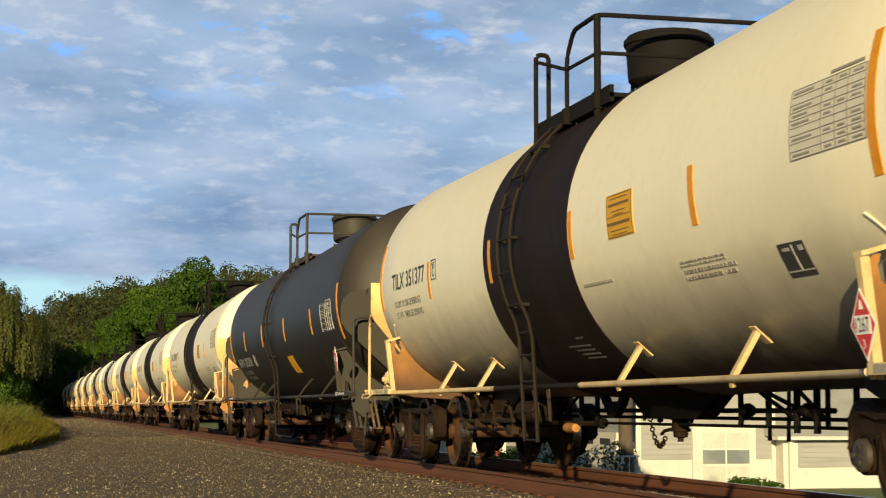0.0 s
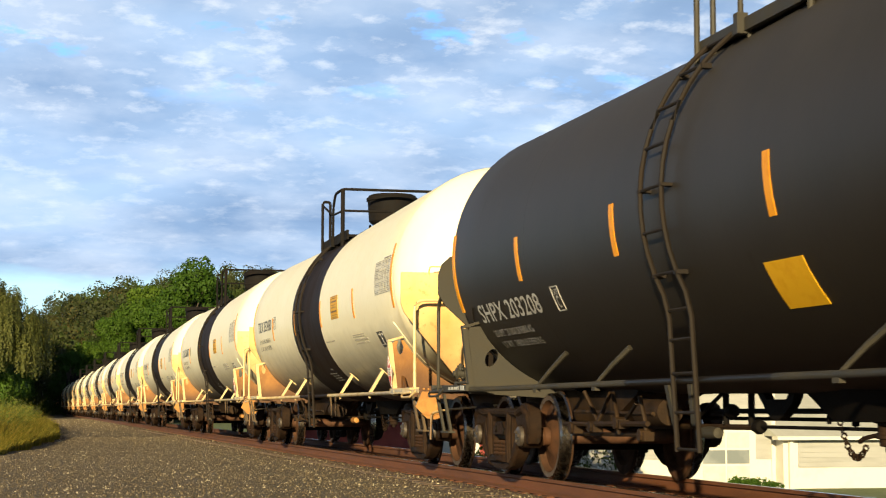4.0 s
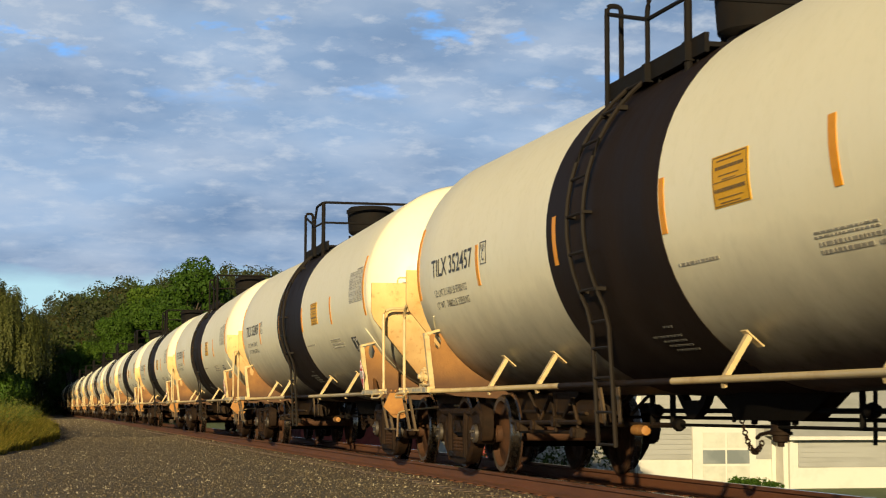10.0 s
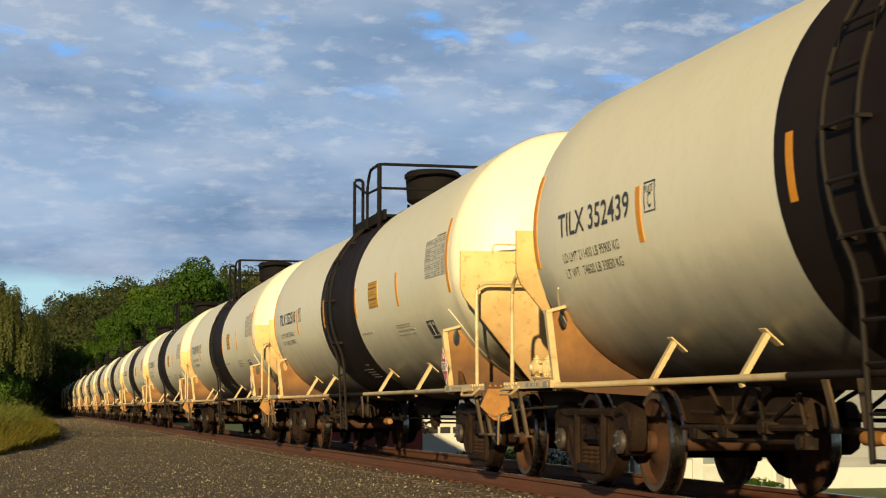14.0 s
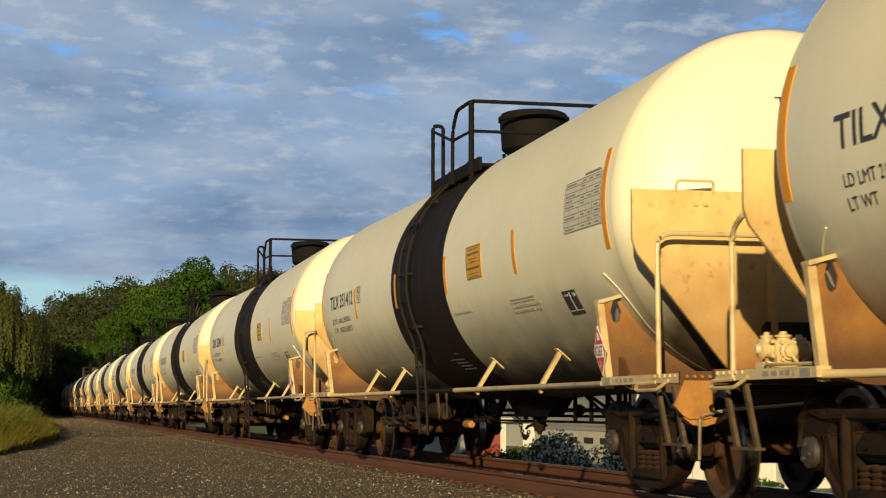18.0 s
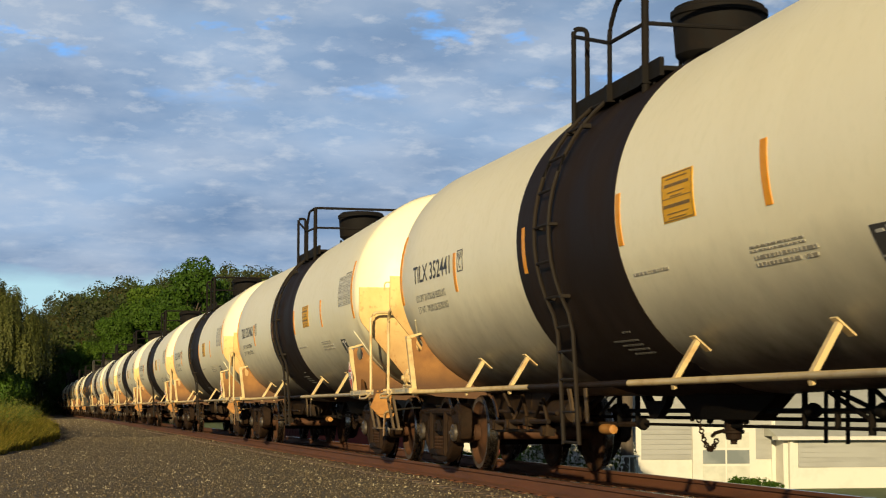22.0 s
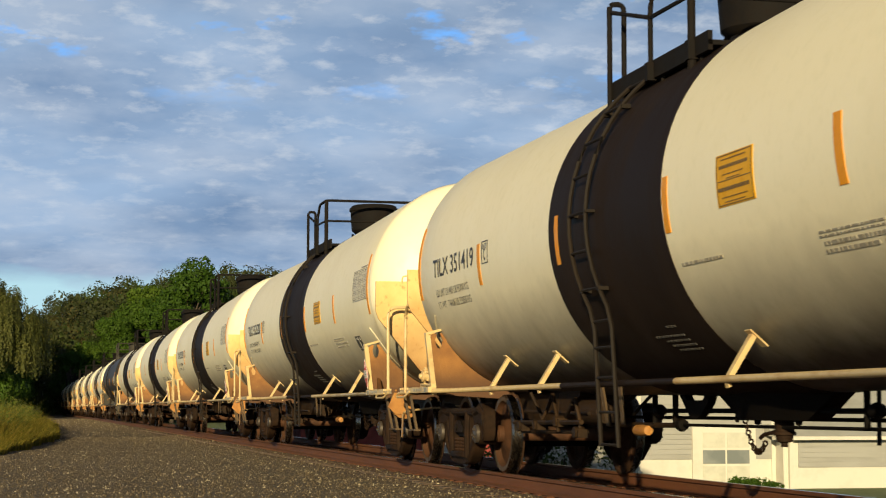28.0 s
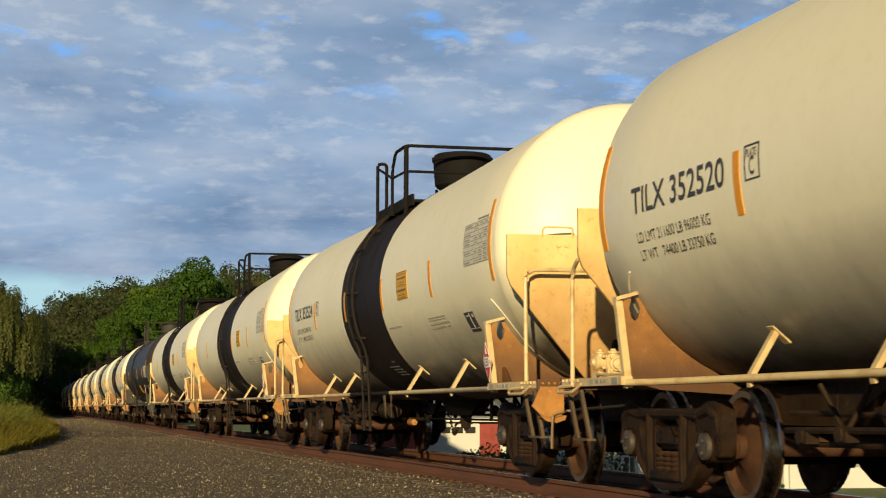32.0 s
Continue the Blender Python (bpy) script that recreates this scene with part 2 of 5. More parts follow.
class Mesh:
    def __init__(self):
        self.v, self.f, self.mi = [], [], []

    def add(self, verts, faces, m=0):
        o = len(self.v)
        self.v += [tuple(p) for p in verts]
        self.f += [tuple(i + o for i in f) for f in faces]
        self.mi += [m] * len(faces)
        return self

    def box(self, x0, x1, y0, y1, z0, z1, m=0, c=0.0):
        """A box with its long vertical edges chamfered by c."""
        if c:
            ring = [(x0 + c, y0), (x1 - c, y0), (x1, y0 + c), (x1, y1 - c), (x1 - c, y1), (x0 + c, y1), (x0, y1 - c), (x0, y0 + c)]
        else:
            ring = [(x0, y0), (x1, y0), (x1, y1), (x0, y1)]
        n = len(ring)
        vs = [(*p, z0) for p in ring] + [(*p, z1) for p in ring]
        fs = [(i, (i + 1) % n, n + (i + 1) % n, n + i) for i in range(n)] + [tuple(range(n))[::-1], tuple(range(n, 2 * n))]
        return self.add(vs, fs, m)

    def prism(self, poly, axis, a, b, m=0):
        """A polygon extruded from a to b along an axis; its coordinates are the two others in order."""
        def at(p, d):
            return {"x": (d, p[0], p[1]), "y": (p[0], d, p[1]), "z": (p[0], p[1], d)}[axis]
        n = len(poly)
        vs = [at(p, a) for p in poly] + [at(p, b) for p in poly]
        fs = [(i, (i + 1) % n, n + (i + 1) % n, n + i) for i in range(n)] + [tuple(range(n))[::-1], tuple(range(n, 2 * n))]
        return self.add(vs, fs, m)

    def tube(self, pts, r, n=8, m=0, closed=False, r1=None):
        pts = [Vector(p) for p in pts]
        k = len(pts)
        rings = []
        for i, p in enumerate(pts):
            a = pts[(i - 1) % k] if closed or i else p
            b = pts[(i + 1) % k] if closed or i < k - 1 else p
            d = (b - a).normalized()
            up = Vector((0, 0, 1)) if abs(d.z) < 0.9 else Vector((1, 0, 0))
            s = d.cross(up).normalized()
            u = s.cross(d)
            rr = r if r1 is None else r + (r1 - r) * i / (k - 1)
            rings.append([p + (s * math.cos(q) + u * math.sin(q)) * rr for q in (2 * math.pi * j / n for j in range(n))])
        vs = [v for ring in rings for v in ring]
        fs = []
        for i in range(k if closed else k - 1):
            for j in range(n):
                i2 = (i + 1) % k
                fs.append((i * n + j, i * n + (j + 1) % n, i2 * n + (j + 1) % n, i2 * n + j))
        if not closed:
            fs += [tuple(range(n))[::-1], tuple(range((k - 1) * n, k * n))]
        return self.add(vs, fs, m)

    def lathe(self, prof, axis="x", n=32, centre=(0, 0, 0), m=0):
        """prof: (along, radius) pairs, turned about an axis through centre; a list in m gives one slot per band."""
        vs, fs, ms = [], [], []
        cx, cy, cz = centre
        for a, r in prof:
            for j in range(n):
                q = 2 * math.pi * j / n
                c, s = r * math.cos(q), r * math.sin(q)
                vs.append({"x": (cx + a, cy + c, cz + s), "y": (cx + c, cy + a, cz + s), "z": (cx + c, cy + s, cz + a)}[axis])
        for i in range(len(prof) - 1):
            for j in range(n):
                fs.append((i * n + j, i * n + (j + 1) % n, (i + 1) * n + (j + 1) % n, (i + 1) * n + j))
                ms.append(m[i] if isinstance(m, list) else m)
        o = len(self.v)
        self.v += vs
        self.f += [tuple(i + o for i in f) for f in fs]
        self.mi += ms
        return self

    def done(self, name, mats, smooth=True):
        me = bpy.data.meshes.new(name)
        me.from_pydata(self.v, [], self.f)
        for m in (mats if isinstance(mats, (list, tuple)) else [mats]):
            me.materials.append(m)
        me.polygons.foreach_set("material_index", self.mi)
        bm = bmesh.new()
        bm.from_mesh(me)
        bmesh.ops.recalc_face_normals(bm, faces=bm.faces)
        bm.to_mesh(me)
        bm.free()
        if smooth:
            me.polygons.foreach_set("use_smooth", [True] * len(me.polygons))
            me.set_sharp_from_angle(angle=radians(38))
        return me


def part(name, mesh, mats, parent, label="", smooth=True):
    ob = new(name, mesh.done(name, mats, smooth) if isinstance(mesh, Mesh) else mesh)
    ob.parent = parent
    return tagged(ob, label) if label else ob


def thing(name, label, category, group="", at=(0, 0, 0)):
    ob = new(name)
    ob.empty_display_size = 0.2
    ob.location = at
    return tagged(ob, label, category, group)


# ---- the tank cars ----
# A car's own space: x across (the lit side is -x), y along (away is +y), z above the rail top.
RT, ZT, HALF = 1.524, 2.386, {-1: 7.30, 1: 7.42}       # shell radius, height of its axis at the middle, where the head seams lie: leading, trailing
HEAD, RISE = {-1: 0.56, 1: 0.50}, {-1: 0.0140, 1: 0.0085}               # depth of the heads; the two halves of the shell rise towards the ends
PAD = 0.005
EDGE = {-1: 8.80, 1: 8.64}                # where the platforms end: leading, trailing
POST = {-1: 8.28, 1: 8.22}
WEB_Y = {-1: 6.90, 1: 7.06}               # the bolster webs
SHIELD_Y = {-1: 7.885, 1: 7.935}


def rise(y):
    return (RISE[1] if y > 0 else RISE[-1]) * min(abs(y), 7.9)


def axis_z(y):
    return ZT + rise(y)


def on_tank(y, deg, lift=PAD, r=RT):
    """A place on the lit side of the shell; deg is the height as an angle at the middle of the car."""
    z = ZT + r * math.sin(radians(deg)) - axis_z(y)
    x = math.sqrt(max(r * r - z * z, 0.0))
    k = (r + lift) / r
    return (-x * k, y, axis_z(y) + z * k)


def patch(mesh, y0, y1, d0, d1, lift=PAD, m=0, n=None):
    """A thin curved plate on the shell between two places along it and two angles."""
    n = n or max(2, int(abs(d1 - d0) / 4) + 1)
    vs, fs = [], []
    for i in range(n + 1):
        d = d0 + (d1 - d0) * i / n
        for y in (y0, y1):
            vs += [on_tank(y, d, lift), on_tank(y, d, -0.002)]
    for i in range(n):
        a, b = 4 * i, 4 * i + 4
        fs += [(a, a + 2, b + 2, b), (a, b, b + 1, a + 1), (a + 2, a + 3, b + 3, b + 2)]
    fs += [(0, 1, 3, 2), (4 * n, 4 * n + 2, 4 * n + 3, 4 * n + 1)]
    return mesh.add(vs, fs, m)


def letters(text, height, squeeze=1.0, bold=0.0):
    """Flat outline letters: vertices (u, v) and faces, with the lower left corner at the origin."""
    cu = bpy.data.curves.new("letters", "FONT")
    cu.body, cu.size, cu.resolution_u, cu.offset = text, 1.0, 3, bold
    ob = bpy.data.objects.new("letters", cu)
    me = bpy.data.meshes.new_from_object(ob)
    bm = bmesh.new()
    bm.from_mesh(me)
    for k in range(1, 4):
        bmesh.ops.bisect_plane(bm, geom=bm.verts[:] + bm.edges[:] + bm.faces[:], plane_co=(0, 0.18 * k, 0), plane_no=(0, 1, 0))
    bm.verts.index_update()
    k = height / 0.69
    vs = [(v.co.x * k * squeeze, v.co.y * k) for v in bm.verts]
    fs = [tuple(v.index for v in f.verts) for f in bm.faces]
    bm.free()
    bpy.data.objects.remove(ob)
    bpy.data.curves.remove(cu)
    bpy.data.meshes.remove(me)
    u0 = min(u for u, v in vs)
    return [(u - u0, v) for u, v in vs], fs


def stencil(mesh, text, y, deg, height, width=None, lift=0.006, m=0, bold=0.01):
    """Letters laid on the shell, read from the lit side; y is where they begin, deg where their feet stand."""
    vs, fs = letters(text, height, 1.0, bold)
    k = width / max(u for u, v in vs) if width else 0.7
    return mesh.add([on_tank(y - u * k, deg + math.degrees(v / RT), lift) for u, v in vs], fs, m)


def arc(c, r, a0, a1, n, plane):
    """Points on an arc, degrees, in the plane 'yz', 'xz' or 'xy' through c."""
    out = []
    for i in range(n + 1):
        q = radians(a0 + (a1 - a0) * i / n)
        p, s = r * math.cos(q), r * math.sin(q)
        out.append({"yz": (c[0], c[1] + p, c[2] + s), "xz": (c[0] + p, c[1], c[2] + s), "xy": (c[0] + p, c[1] + s, c[2])}[plane])
    return out


def rounded(pts, r, n=4):
    """A path with its inner corners rounded."""
    pts = [Vector(p) for p in pts]
    out = [pts[0]]
    for i in range(1, len(pts) - 1):
        a, b, c = pts[i - 1], pts[i], pts[i + 1]
        k = min(r, (a - b).length * 0.45, (c - b).length * 0.45)
        p, q = b + (a - b).normalized() * k, b + (c - b).normalized() * k
        for j in range(n + 1):
            t = j / n
            out.append(p * (1 - t) ** 2 + b * 2 * t * (1 - t) + q * t * t)
    return out + [pts[-1]]


def bent(mesh):
    """Lets a mesh turned about the car's axis follow the rise of the shell."""
    mesh.v = [(x, y, z + rise(y)) for x, y, z in mesh.v]
    return mesh


def shell_profile():
    turns = [radians(a) for a in (90, 84, 75, 65, 55, 45, 35, 25, 16, 8)]
    p = [(-HALF[-1] - HEAD[-1] * math.sin(q), RT * math.cos(q)) for q in turns]
    p += [(y, RT) for y in np.linspace(-HALF[-1], HALF[1], 15)]
    return p + [(HALF[1] + HEAD[1] * math.sin(q), RT * math.cos(q)) for q in reversed(turns)]


def wheelset_mesh(fine=True):
    m = Mesh()
    n = 40 if fine else 16
    for s in (-1, 1):
        prof = [(0.80, 0.10), (0.79, 0.16), (0.745, 0.22), (0.735, 0.36), (0.80, 0.385), (0.803, 0.436), (0.782, 0.457), (0.70, 0.46), (0.685, 0.485), (0.665, 0.485),
                (0.655, 0.46), (0.66, 0.38), (0.71, 0.34), (0.70, 0.20), (0.66, 0.13), (0.66, 0.085)]
        mats = [0, 0, 0, 0, 4, 1, 1, 1, 2, 2, 0, 0, 0, 0, 0]
        m.lathe([(s * a, r) for a, r in prof], "x", n, m=mats)
        m.lathe([(s * 0.80, 0.10), (s * 0.86, 0.10), (s * 0.87, 0.075), (s * 1.12, 0.075), (s * 1.12, 0.0)], "x", 14, m=0)
        if fine:
            m.lathe([(s * 1.10, 0.11), (s * 1.135, 0.105), (s * 1.145, 0.085), (s * 1.145, 0.0)], "x", 18, m=3)
            for k in range(3):
                q = 2 * math.pi * k / 3
                m.lathe([(s * 1.145, 0.018), (s * 1.165, 0.018), (s * 1.165, 0.0)], "x", 6, (0, 0.055 * math.cos(q), 0.055 * math.sin(q)), m=3)
    m.lathe([(-0.66, 0.085), (0.66, 0.085)], "x", 14)
    return m.done("wheelset", [WHEEL, TYRE, RUSTY, BRIGHT, RIM])


def softened(me, width):
    """Rounds the hard edges of a casting."""
    bm = bmesh.new()
    bm.from_mesh(me)
    sharp = [e for e in bm.edges if len(e.link_faces) == 2 and e.calc_face_angle(0) > 0.6]
    bmesh.ops.bevel(bm, geom=sharp, offset=width, segments=2, affect="EDGES", clamp_overlap=True)
    bm.to_mesh(me)
    bm.free()
    me.polygons.foreach_set("use_smooth", [True] * len(me.polygons))
    me.set_sharp_from_angle(angle=radians(50))
    return me


def side_frame_mesh(s):
    """A cast truck side frame with open windows, its pedestals over the bearings."""
    half = [(0.20, 0.08), (0.42, 0.12), (0.62, 0.22), (0.74, 0.33), (0.755, 0.42), (0.77, 0.51), (0.80, 0.55), (0.98, 0.55), (1.01, 0.51), (1.02, 0.38), (1.10, 0.38), (1.145, 0.46),
            (1.15, 0.60), (1.13, 0.72), (1.07, 0.79), (0.98, 0.82), (0.86, 0.81), (0.72, 0.765), (0.55, 0.745), (0.30, 0.755)]
    loops = [half + [(-y, z) for y, z in reversed(half)], [(-0.27, 0.24), (0.27, 0.24), (0.29, 0.60), (0.20, 0.66), (-0.20, 0.66), (-0.29, 0.60)]]
    for d in (-1, 1):
        loops.append([(d * y, z) for y, z in ((0.50, 0.34), (0.60, 0.44), (0.66, 0.58), (0.62, 0.65), (0.53, 0.66), (0.49, 0.60))])
    a, b = s * 0.95, s * 1.09
    bm = bmesh.new()
    for loop in loops:
        vs = [bm.verts.new((a, y, z)) for y, z in loop]
        for k in range(len(vs)):
            bm.edges.new((vs[k - 1], vs[k]))
    bmesh.ops.triangle_fill(bm, edges=bm.edges[:], use_beauty=True)
    out = bmesh.ops.extrude_face_region(bm, geom=bm.faces[:])["geom"]
    for v in out:
        if isinstance(v, bmesh.types.BMVert):
            v.co.x = b
    bmesh.ops.recalc_face_normals(bm, faces=bm.faces[:])
    me = bpy.data.meshes.new("side_frame")
    bm.to_mesh(me)
    bm.free()
    me.materials.append(IRON)
    m = Mesh()
    m.v, m.f = [tuple(v.co) for v in me.vertices], [tuple(p.vertices) for p in me.polygons]
    m.mi = [0] * len(m.f)
    # raised ribs, spring seat, wear plates
    for d in (-1, 1):
        m.tube([(s * 1.08, d * 0.38, 0.16), (s * 1.09, d * 0.385, 0.45), (s * 1.08, d * 0.40, 0.72)], 0.055, 8)
        m.tube([(s * 1.07, d * 0.42, 0.15), (s * 1.075, d * 0.68, 0.32), (s * 1.07, d * 0.74, 0.58)], 0.045, 8)
        m.tube([(s * 1.07, d * 0.70, 0.70), (s * 1.08, d * 0.92, 0.745), (s * 1.07, d * 1.09, 0.68), (s * 1.07, d * 1.10, 0.48)], 0.05, 8)
    m.tube([(s * 1.08, -0.70, 0.70), (s * 1.08, -0.3, 0.71), (s * 1.08, 0.3, 0.71), (s * 1.08, 0.70, 0.70)], 0.045, 8)
    m.box(*sorted((s * 0.90, s * 1.15)), -0.33, 0.33, 0.17, 0.24, c=0.05)
    return softened(m.done("side_frame", IRON), 0.012)


def spring_mesh():
    """One coil spring of a nest, a continuous helix."""
    path = [(0.078 * math.cos(q), 0.078 * math.sin(q), 0.235 + 0.16 * q / 25.1) for q in (0.524 * k for k in range(49))]
    return Mesh().tube(path, 0.019, 5).done("spring", RUSTY)


def adapter_mesh(s):
    m = Mesh()
    m.lathe([(s * 0.90, 0.125), (s * 1.10, 0.125)], "x", 20)
    m.box(*sorted((s * 0.92, s * 1.09)), -0.12, 0.12, 0.098, 0.143)
    return m.done("bearing_adapter", IRON)


def bolster_mesh():
    m = Mesh()
    m.prism([(-1.08, 0.42), (-0.5, 0.34), (0.5, 0.34), (1.08, 0.42), (1.08, 0.60), (0.5, 0.66), (-0.5, 0.66), (-1.08, 0.60)], "y", -0.19, 0.19)
    m.lathe([(0.66, 0.22), (0.74, 0.20), (0.74, 0.0)], "z", 20)
    for s in (-1, 1):
        m.prism([(-0.21, 0.455), (0.21, 0.455), (0.23, 0.53), (0.12, 0.61), (-0.12, 0.61), (-0.23, 0.53)], "x", *sorted((s * 0.9, s * 1.115)), 1)
        m.lathe([(s * 1.11, 0.05), (s * 1.13, 0.045), (s * 1.13, 0.0)], "x", 10, (0, 0.09, 0.525), m=1)
    for d in (-1, 1):
        m.box(-0.62, 0.62, d * 0.40 - 0.05, d * 0.40 + 0.05, 0.30, 0.40)
        m.tube([(-0.74, d * 0.42, 0.36), (0, d * 0.36, 0.36), (0.74, d * 0.42, 0.36)], 0.035, 8)
        for s in (-1, 1):
            m.box(s * 0.73 - 0.05, s * 0.73 + 0.05, d * 0.40 - 0.05, d * 0.40 + 0.04, 0.24, 0.50)
    return softened(m.done("truck_bolster", [GREASE, IRON]), 0.012)


TRUCK = {}


def truck_meshes():
    for s in (-1, 1):
        TRUCK["frame", s] = side_frame_mesh(s)
        TRUCK["adapter", s] = adapter_mesh(s)
    TRUCK["bolster"] = bolster_mesh()
    TRUCK["spring"] = spring_mesh()
    TRUCK["wheels"] = wheelset_mesh()
    TRUCK["far"] = wheelset_mesh(False)


truck_meshes()


def add_truck(car, y, fine=True):
    truck = part("truck", TRUCK["bolster"], None, car, "oily black steel bogie bolster with brake beams")
    truck.location = (0, y, 0)
    for s in (-1, 1):
        part("side_frame", TRUCK["frame", s], None, truck, "dusty brown cast side frame")
        if fine:
            for y in (-0.165, 0.0, 0.165):
                o = part("spring", TRUCK["spring"], None, truck, "rusty coil spring")
                o.location = (s * 1.03, y, 0)
            for d in (-1, 1):
                o = part("bearing_adapter", TRUCK["adapter", s], None, truck)
                o.location = (0, d * 0.89, 0.457)
    for d in (-1, 1):
        w = part("wheelset", TRUCK["wheels" if fine else "far"], None, truck, "rusty wheels with polished treads")
        w.location = (0, d * 0.89, 0.457)
    return truck


def holed_plate(loops, y0, y1):
    """An upright plate across the car, its outline first and its holes after."""
    bm = bmesh.new()
    for loop in loops:
        vs = [bm.verts.new((x, y0, z)) for x, z in loop]
        for k in range(len(vs)):
            bm.edges.new((vs[k - 1], vs[k]))
    bmesh.ops.triangle_fill(bm, edges=bm.edges[:], use_beauty=True)
    for v in bmesh.ops.extrude_face_region(bm, geom=bm.faces[:])["geom"]:
        if isinstance(v, bmesh.types.BMVert):
            v.co.y = y1
    m = Mesh()
    bm.verts.index_update()
    m.add([v.co[:] for v in bm.verts], [[v.index for v in f.verts] for f in bm.faces])
    bm.free()
    return m


def web_poly(d, dark=False):
    """The bolster web between the side sill and the shell, lit side."""
    pts = [(-0.35, 0.86), (-1.37, 0.92), (-1.38, 1.0), (-1.46, 1.60), (-1.43, 1.655), (-1.375, 1.66), (-1.395, 1.58), (-1.375, 1.50), (-1.345, 1.475), (-1.315, 1.50), (-1.30, 1.58), (-1.335, 1.665), (-1.30, 1.67)]
    if dark:
        pts = [(-0.35, 0.86), (-1.37, 0.92), (-1.40, 1.0), (-1.46, 1.60), (-1.43, 1.655), (-1.30, 1.67)]
    return pts + [(-(RT + 0.004) * math.cos(radians(a)), axis_z(d * 6.9) + (RT + 0.004) * math.sin(radians(a))) for a in range(-36, -78, -4)]


def head_shield_poly(dark=False):
    if dark:
        top = [(-1.58, 2.30), (-1.54, 2.43), (-1.44, 2.52), (-1.30, 2.56)]
        low = [(-0.42, 0.98), (-1.50, 1.95), (-1.58, 2.08)]
        return low + top + [(-x, z) for x, z in reversed(low + top)]
    return [(-0.67, 0.98), (-1.51, 1.99), (-1.55, 2.10), (-1.55, 2.51), (1.55, 2.51), (1.55, 2.10), (1.51, 1.99), (0.67, 0.98)]


def clone(ob, parent=None):
    o = ob.copy()
    scene.collection.objects.link(o)
    o.parent = parent or ob.parent
    return o


def tank_car(dark=False, fine=True):
    """One tank car with its parts, at the origin."""
    if dark:
        car = thing("tank_car", "dark grey railway tank car with amber strips and dusty ends", "tank car", "tank cars of the train")
        paint, dirt, pipe, band, webs, under = BLACKCAR, BLACKDIRT, BLACKDIRT, BLACKCAR, BLACKDIRT, UNDER
    else:
        car = thing("tank_car", "cream railway tank car with black middle band and orange-dusted ends", "tank car", "tank cars of the train")
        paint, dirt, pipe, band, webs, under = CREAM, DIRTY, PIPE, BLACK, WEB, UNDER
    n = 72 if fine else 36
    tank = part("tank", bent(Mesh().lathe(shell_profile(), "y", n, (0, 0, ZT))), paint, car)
    if fine:
        for y in (-HALF[-1], -4.45, 4.55, HALF[1]):
            part("weld_seam", bent(Mesh().lathe([(y - 0.012, RT), (y, RT + 0.0015), (y + 0.012, RT)], "y", n, (0, 0, ZT))), paint, tank)
    if not dark:
        part("band", bent(Mesh().lathe([(-1.20, RT - 0.01), (-1.20, RT + 0.004), (0, RT + 0.004), (1.80, RT + 0.004), (1.80, RT - 0.01)], "y", n, (0, 0, ZT))), band, tank, "black painted band")
    # bottom outlet: sump, valve and its chain
    m = Mesh()
    low = [(-0.10, -0.68), (0.10, -0.68), (0.16, 0), (0.10, 0.70), (-0.10, 0.70), (-0.16, 0)]
    high = [(-0.08, -1.30), (0.08, -1.30), (0.34, 0), (0.08, 1.34), (-0.08, 1.34), (-0.34, 0)]
    m.add([(x, y, 0.655) for x, y in low] + [(x, y, 0.93) for x, y in high], [tuple(range(6))[::-1], tuple(range(6, 12))] + [(i, (i + 1) % 6, 6 + (i + 1) % 6, 6 + i) for i in range(6)])
    part("outlet_skid", m, GREASE, car, "black outlet skid under the tank")
    m = Mesh()
    m.lathe([(0.66, 0.11), (0.645, 0.11), (0.64, 0.085), (0.56, 0.085), (0.555, 0.10), (0.53, 0.10), (0.525, 0.075), (0.475, 0.07), (0.465, 0.03), (0.43, 0.03), (0.43, 0.0)], "z", 14, (0, -0.02, 0))
    m.tube([(-0.05, 0.02, 0.56), (-0.08, 0.22, 0.53), (-0.08, 0.30, 0.50)], 0.018, 6)
    part("outlet_cap", m, IRON, car, "oily outlet valve with a cap")
    if fine:
        for y in (-0.42, 0.42):
            part("skid_bolt", Mesh().lathe([(0.665, 0.035), (0.62, 0.03), (0.61, 0.0)], "z", 8, (-0.05, y, 0)), GREASE, car)
        chain = Mesh()
        for i in range(15):
            u = i / 14
            chain.tube(arc((-0.08, 0.62 - 0.42 * u, 0.645 - 0.62 * u * (1 - u) - 0.19 * u), 0.022, 0, 300, 6, "yz" if i % 2 else "xz"), 0.009, 4, closed=True)
        part("chain", chain, IRON, car)
    # stub sills
    for d in (-1, 1):
        m = Mesh()
        m.box(-0.33, 0.33, *sorted((d * 5.4, d * 8.62)), 0.62, 0.98, c=0.02)
        m.prism([(d * 5.6, 0.95), (d * 7.9, 0.95), (d * 8.0, 1.45), (d * 7.3, 1.12), (d * 6.0, 0.92)], "x", -0.45, 0.45)
        m.prism([(d * 4.6, 0.90), (d * 5.4, 0.62), (d * 5.4, 0.98), (d * 4.6, 1.0)], "x", -0.33, 0.33)
        part("stub_sill", m, under, car, "dusty centre sill below the tank's end")
        m = Mesh()
        m.prism([(-0.17, 0.72), (-0.17, 0.98), (0.17, 0.98), (0.17, 0.72)], "y", *sorted((d * 8.6, d * 8.78)))
        m.box(-0.12, 0.12, *sorted((d * 8.70, d * 9.10)), 0.76, 0.94, c=0.03)
        part("coupler", m, IRON, car, "cast iron coupler")
        # end platform
        m = Mesh()
        m.box(-1.46, 1.46, *sorted((d * 7.95, d * (EDGE[d] - 0.02))), 0.955, 1.00)
